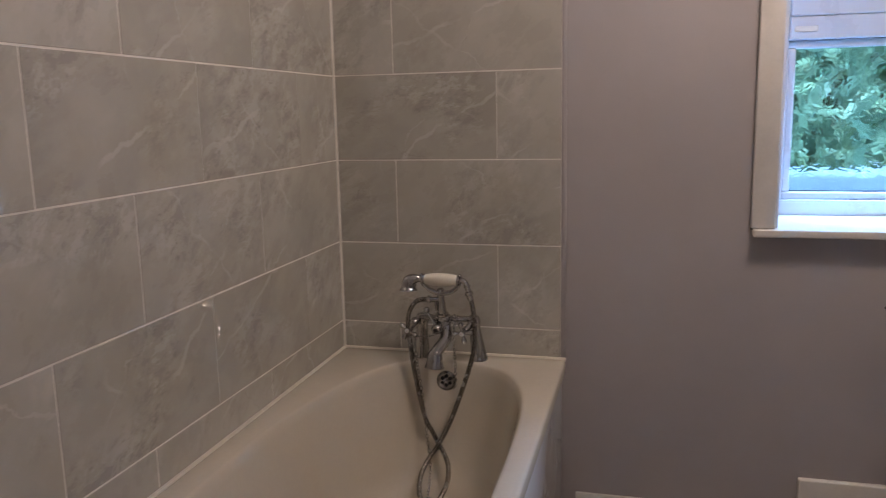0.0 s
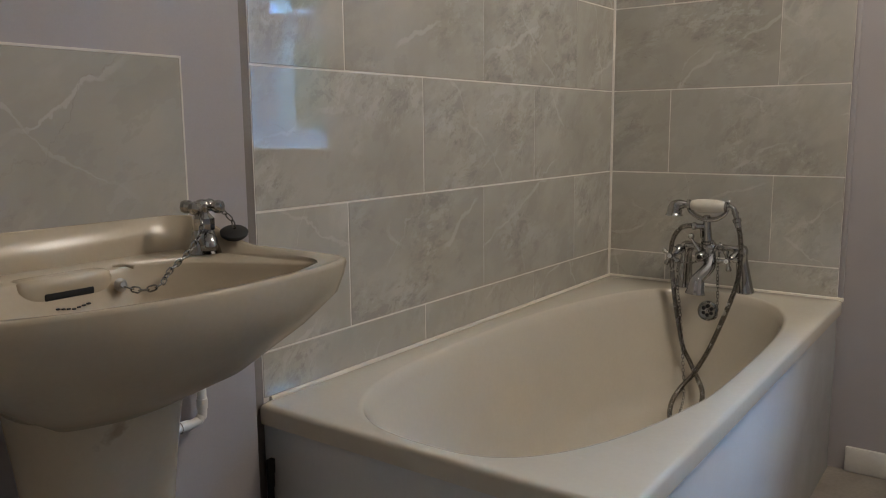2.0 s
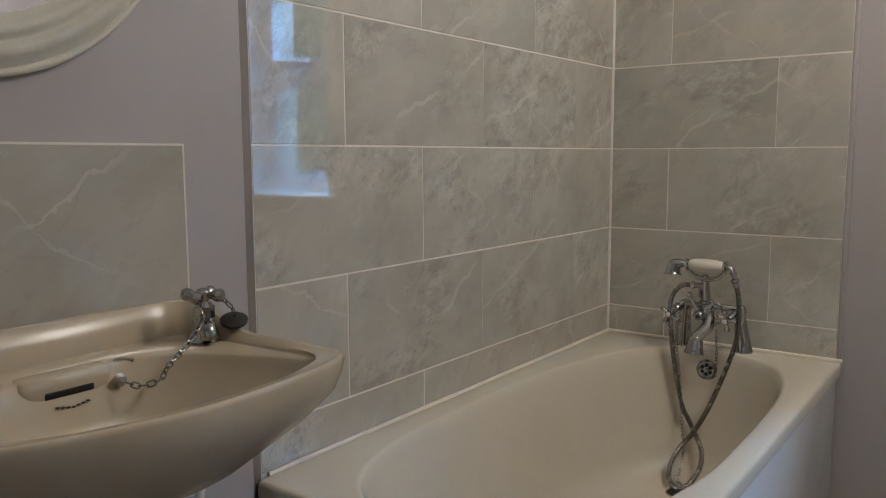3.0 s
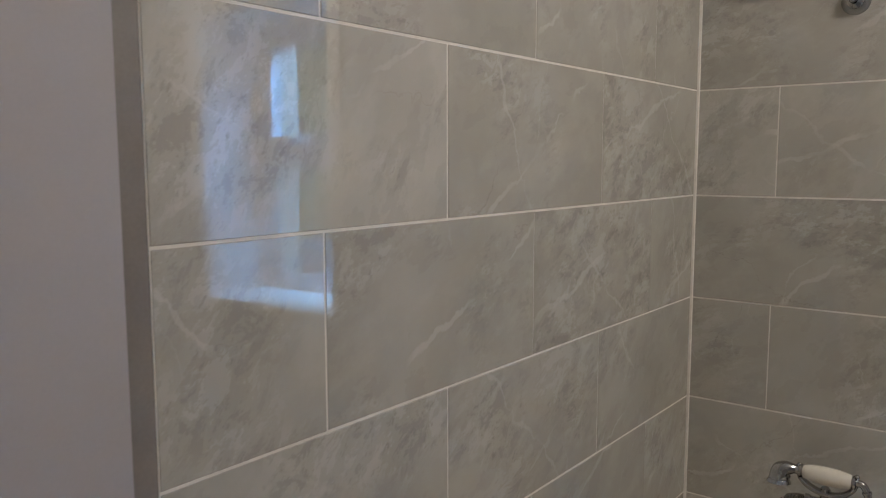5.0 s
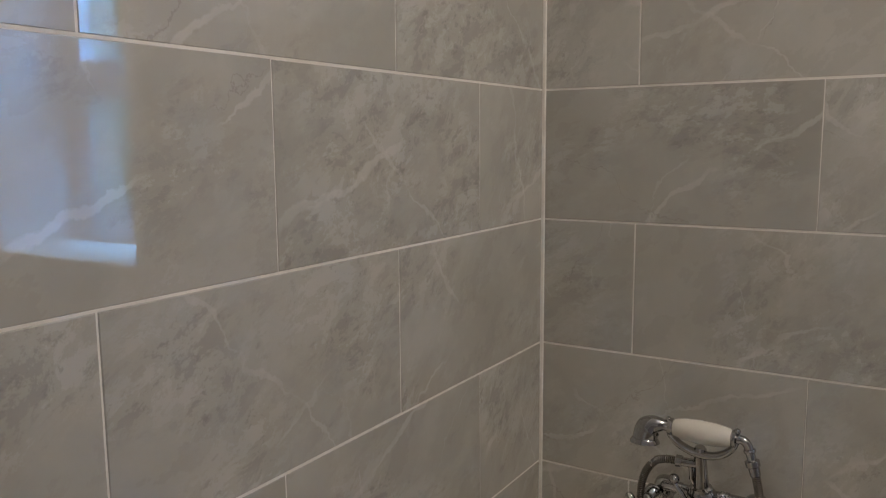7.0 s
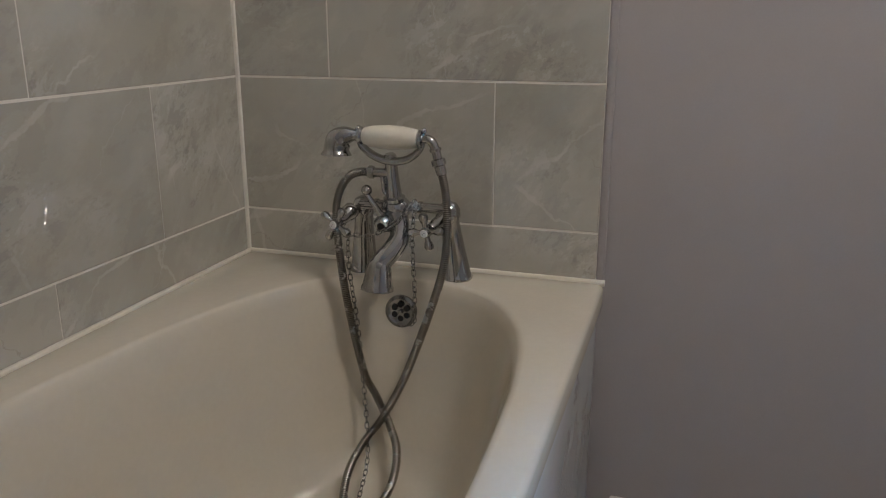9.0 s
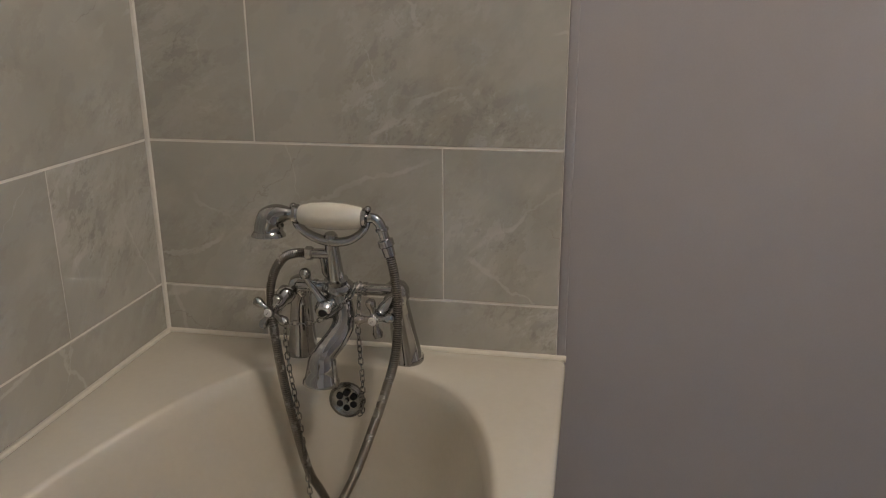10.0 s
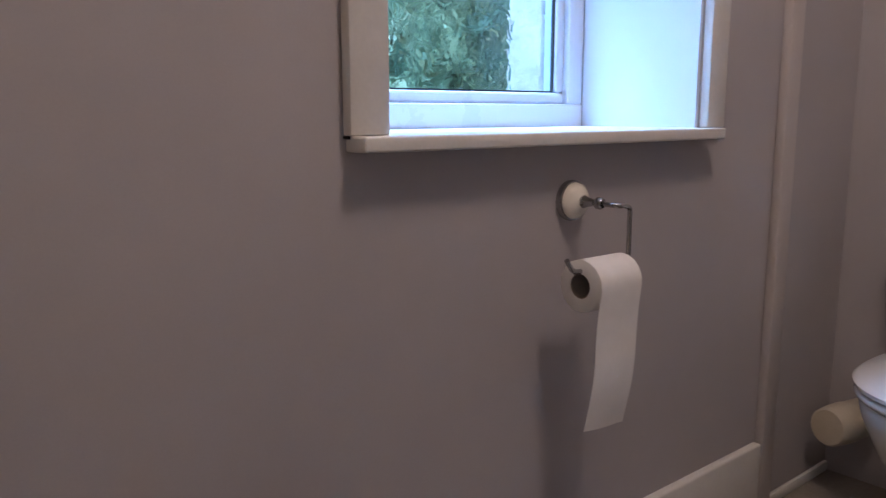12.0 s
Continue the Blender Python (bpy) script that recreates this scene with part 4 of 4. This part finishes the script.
def build_roll():
    r = thing("toilet_roll", "white toilet roll with a hanging sheet on its holder", "toilet roll")
    x0, x1, y, z, R = 0.652, 0.762, 2.505, 0.746, 0.045
    n = 48
    rings = []
    for x, rr in ((x0, 0.0215), (x0, R - 0.003), (x0 + 0.002, R), (x1 - 0.002, R), (x1, R - 0.003), (x1, 0.0215), (x0, 0.0215)):
        rings.append([Vector((x, y + rr * math.cos(2 * math.pi * k / n), z + rr * math.sin(2 * math.pi * k / n))) for k in range(n)])
    part("roll", loft_bm(rings, cap0=False, cap1=False), PAPER, r)
    tube = [[Vector((x, y + rr * math.cos(2 * math.pi * k / n), z + rr * math.sin(2 * math.pi * k / n))) for k in range(n)] for x, rr in ((x0 + 0.001, 0.0214), (x0 + 0.001, 0.0200), (x1 - 0.001, 0.0200), (x1 - 0.001, 0.0214))]
    part("core", loft_bm(tube, cap0=False, cap1=False), CARD, r, "brown card core")
    # hanging sheet, coming off over the front and curling back a little
    front, back = [], []
    for i in range(25):
        t = i / 24
        if t < 0.2:
            a = math.pi * (0.5 + 0.5 * t / 0.2)
            p = (y + (R + 0.001) * math.cos(a), z + (R + 0.001) * math.sin(a))
        else:
            q = (t - 0.2) / 0.8
            p = (y - R - 0.001 + 0.014 * q * q + 0.003 * math.sin(q * 7), z - 0.246 * q)
        front.append(p)
    bm = bmesh.new()
    rows = []
    for i, (py, pz) in enumerate(front):
        q = max(0, (i / 24 - 0.2) / 0.8)
        row = []
        for j in range(9):
            u = j / 8
            sag = 0.0025 * math.sin(u * 5 + q * 3) * q
            row.append(bm.verts.new((x0 + 0.001 + u * (x1 - x0 - 0.002) - 0.016 * q, py + sag, pz - 0.010 * q * u * q)))
        rows.append(row)
    for a, b in zip(rows, rows[1:]):
        for j in range(8):
            bm.faces.new((a[j], a[j + 1], b[j + 1], b[j]))
    ext = bmesh.ops.extrude_face_region(bm, geom=bm.faces[:])
    for v in ext["geom"]:
        if isinstance(v, bmesh.types.BMVert):
            v.co.y -= 0.0006
    part("sheet", bm, PAPER, r, "hanging sheet of tissue")


build_roll_holder()
build_roll()


# ---- toilet ----
def build_toilet():
    t = thing("toilet", "white ceramic toilet with closed seat against the painted wall", "toilet", at=(1.53, 2.195, 0))
    inv = Matrix.Translation((-1.53, -2.195, 0))
    n = 56
    cx, cy = 1.53, 2.195

    def oval(rx, ry, z, dx=0.0):
        r = []
        for k in range(n):
            a = 2 * math.pi * k / n
            c = math.cos(a)
            r.append(Vector((cx + dx + rx * (c if c < 0 else math.copysign(abs(c) ** 0.6, c)), cy + ry * math.sin(a), z)))
        return r

    pan = loft_bm([oval(0.17, 0.10, 0.0, 0.06), oval(0.165, 0.095, 0.03, 0.06), oval(0.135, 0.085, 0.10, 0.06), oval(0.14, 0.095, 0.20, 0.05), oval(0.185, 0.14, 0.29, 0.02), oval(0.210, 0.17, 0.375), oval(0.218, 0.176, 0.405), oval(0.215, 0.174, 0.415)])
    pan.transform(inv)
    part("pan", pan, WHITE_CERAMIC, t, angle=60)
    seat = loft_bm([oval(0.212, 0.172, 0.420), oval(0.226, 0.185, 0.423), oval(0.230, 0.188, 0.431), oval(0.226, 0.185, 0.439), oval(0.215, 0.175, 0.441)])
    seat.transform(inv)
    part("seat", seat, WHITE_CERAMIC, t, angle=60)
    lid = loft_bm([oval(0.218, 0.178, 0.444), oval(0.232, 0.190, 0.447), oval(0.234, 0.192, 0.456), oval(0.222, 0.181, 0.466), oval(0.15, 0.12, 0.471), oval(0.05, 0.04, 0.473)])
    lid.transform(inv)
    part("lid", lid, WHITE_CERAMIC, t, angle=60)
    cis = box_bm(1.725, 1.895, 2.02, 2.40, 0.40, 0.78, 0.025, 4)
    cis.transform(inv)
    part("cistern", cis, WHITE_CERAMIC, t, angle=60)
    cl = box_bm(1.718, 1.897, 2.012, 2.408, 0.781, 0.81, 0.010, 3)
    cl.transform(inv)
    part("cistern_lid", cl, WHITE_CERAMIC, t, angle=60)
    return t


build_toilet()
soil = thing("soil_pipe", "cream plastic soil pipe beside the toilet", "pipe")
part("pipe", joined(lathe_bm([(0, 0.047), (0.006, 0.052), (0.035, 0.055), (0.08, 0.056), (0.085, 0.053), (0.22, 0.053)], (1.705, 2.530, 0.205), (1, -0.16, -0.02), 28)), PIPE_MAT, soil)

# ---- ceiling light ----
cl = thing("ceiling_light", "small opal glass ceiling light", "ceiling light")
part("base", lathe_bm([(0, 0.11), (0.008, 0.115), (0.010, 0.10)], (LAMP[0], LAMP[1], CEIL), (0, 0, -1), 40), PLASTIC, cl)


# ---- outside ----
tagged(part("ground", box_bm(-60, 60, 3.07, 120, -0.6, -0.35), GRASS, None, "rough grass ground outside the window", False), kind="structure")


def build_hedge():
    """A leafy bank a little way behind the window."""
    h = tagged(thing("hedge_bank", "dense green leafy bank outside the window", "shrubs", at=(0.8, 4.9, -0.35)), kind="stuff")
    inv = Matrix.Translation((-0.8, -4.9, 0.35))
    rng = random.Random(4)
    rows = []
    core = bmesh.new()
    nx, nz = 40, 24
    vs = [[core.verts.new((-3.5 + 9.5 * i / nx, 4.45 + 0.55 * (j / nz) * 2 + 0.18 * noise.noise((i * 0.5, j * 0.5, 1.0)), -0.4 + 3.6 * j / nz)) for i in range(nx + 1)] for j in range(nz + 1)]
    for j in range(nz):
        for i in range(nx):
            core.faces.new((vs[j][i], vs[j][i + 1], vs[j + 1][i + 1], vs[j + 1][i]))
    core.transform(inv)
    part("bank", core, SOIL, h)
    verts, faces = [], []
    for q in range(14000):
        x, z = rng.uniform(-3.3, 5.8), rng.uniform(-0.3, 3.1)
        y = 4.45 + 0.55 * ((z + 0.4) / 3.6) * 2 - rng.uniform(0.02, 0.34)
        L, W = rng.uniform(0.18, 0.38), rng.uniform(0.020, 0.048)
        d = Vector((rng.uniform(-0.7, 0.7), rng.uniform(-0.7, 0.1), rng.uniform(-0.2, 1.2))).normalized()
        s = d.cross(Vector((rng.uniform(-0.4, 0.4), -1, rng.uniform(-0.4, 0.4)))).normalized()
        up = d.cross(s) * rng.uniform(-0.02, 0.02)
        p = Vector((x - 0.8, y - 4.9, z + 0.35))
        i = len(verts)
        verts += [p, p + d * L * 0.4 + s * W + up, p + d * L * 0.4 - s * W + up, p + d * L]
        faces += [(i, i + 1, i + 3), (i, i + 3, i + 2)]
    me = bpy.data.meshes.new("foliage")
    me.from_pydata([tuple(v) for v in verts], [], faces)
    me.materials.append(LEAF)
    ob = new("foliage", me)
    ob.parent = h
    tagged(ob, kind="stuff")


build_hedge()
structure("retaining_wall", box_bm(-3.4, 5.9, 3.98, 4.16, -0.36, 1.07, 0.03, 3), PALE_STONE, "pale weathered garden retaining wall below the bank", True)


# ---- wall tiles ----
ROW_H, TILE_L, JOINT, THICK = 0.283, 0.5555, 0.0036, 0.010
ROWS_Z = [0.650 + ROW_H * k for k in range(-1, 8)]
tile_meshes = {}
laid = random.Random(11)


def tile_mesh(length, height):
    """A tile centred on its origin, face towards -y, with eased edges."""
    key = (round(length, 4), round(height, 4))
    if key not in tile_meshes:
        bm = box_bm(-length / 2, length / 2, 0, THICK, -height / 2, height / 2)
        edges = [e for e in bm.edges if all(v.co.y < 1e-6 for v in e.verts)]
        bmesh.ops.bevel(bm, geom=edges, offset=0.0012, segments=1, affect="EDGES")
        tile_meshes[key] = finish("tile", bm, TILE, False)
    return tile_meshes[key]


def lay_tiles(parent, a0, a1, cuts_a, cuts_b, place, bottom, top, tight):
    """Rows of tiles with broken joints; cuts_a, cuts_b: the upright joints of even and odd rows."""
    for k, z in enumerate(ROWS_Z):
        z0, z1 = max(z, bottom), min(z + ROW_H, top)
        if z1 - z0 < 0.03:
            continue
        cuts = [a0] + [c for c in (cuts_a if k % 2 == 0 else cuts_b) if a0 + 0.03 < c < a1 - 0.03] + [a1]
        for c0, c1 in zip(cuts, cuts[1:]):
            g0, g1 = (0.0005 if tight(c) else JOINT * 0.36 for c in (c0, c1))
            c0, c1 = c0 + g0, c1 - g1
            ob = new("tile", tile_mesh(c1 - c0, z1 - z0 - JOINT))
            ob.parent = parent
            # laid by hand: each face leans a hair
            ob.matrix_basis = place((c0 + c1) / 2, (z0 + z1) / 2) @ pose(0, 0, 0, laid.uniform(-0.10, 0.10), 0, laid.uniform(-0.06, 0.06))


TX, TY = -1.090, 2.602
TILE_Y0 = 0.945
grout_w = structure("tiled_wall_west", box_bm(ROOM_W + 0.0005, TX - 0.0009, TILE_Y0, ROOM_N - 0.0005, RIM - 0.03, CEIL), GROUT, "polished grey stone wall tiles with pale grout over the bath")
lay_tiles(grout_w, TILE_Y0, TY, (1.487, 2.042), (1.209, 1.760, 2.315), lambda a, z: pose(TX, a, z, 0, 0, 90), RIM + 0.002, CEIL, lambda c: 1.6 < c < 2.5)
grout_n = structure("tiled_wall_north", box_bm(TX - 0.001, -0.321, TY + 0.0009, ROOM_N - 0.0005, RIM - 0.03, CEIL), GROUT, "polished grey stone wall tiles with pale grout behind the bath taps")
lay_tiles(grout_n, TX, -0.3205, (-0.877,), (-0.530,), lambda a, z: pose(a, TY, z), RIM + 0.002, CEIL, lambda c: -0.6 < c < -0.4)
structure("corner_grout", tube_bm([(TX + 0.001, TY - 0.001, RIM), (TX + 0.001, TY - 0.001, CEIL)], 0.0058, 8), GROUT, "pale sealed corner between the tiled walls", True)
structure("tile_edge_trim", box_bm(-0.3208, -0.305, TY - 0.0008, ROOM_N, RIM + 0.003, CEIL, 0.003), PAINT, "painted filler edge beside the tiles", True)
structure("west_edge_trim", box_bm(ROOM_W, TX + 0.001, 0.8915, TILE_Y0 - 0.0005, 0.0, CEIL, 0.003), TRIM, "taupe edge strip between tiles and painted wall", True)

# splashback over the basin: a single tile
splash = thing("splashback", "single polished grey stone tile splashback above the basin", "splashback")
sp_tile = new("tile", tile_mesh(0.560, 0.283))
sp_tile.parent = splash
sp_tile.matrix_basis = pose(-1.0395, 0.474, 1.070, 0, 0, 90)
part("grout_edge", joined(box_bm(-1.0478, -1.0407, 0.7545, 0.7575, 0.93, 1.2145), box_bm(-1.0478, -1.0407, 0.1935, 0.7575, 1.2120, 1.2155)), GROUT, splash, smooth=False)

# mouldy gap where the bath meets the lining
structure("dark_gap", joined(*[box_bm(-1.0475, -1.040 + 0.003 * math.sin(k * 2.1), 0.9060, 0.922, 0.30 + 0.03 * k, 0.331 + 0.03 * k, 0.002) for k in range(5)]), DARK, "dark mouldy gap beside the bath end panel")
# solid dark strip that stands in for the shade beside the bath panel
structure("panel_gap_shade", box_bm(-0.330, -0.3180, 2.597, ROOM_N - 0.0005, 0.16, 0.478, 0.002), DARK, "dark strip for the shade in the gap between the bath panel and the painted wall")
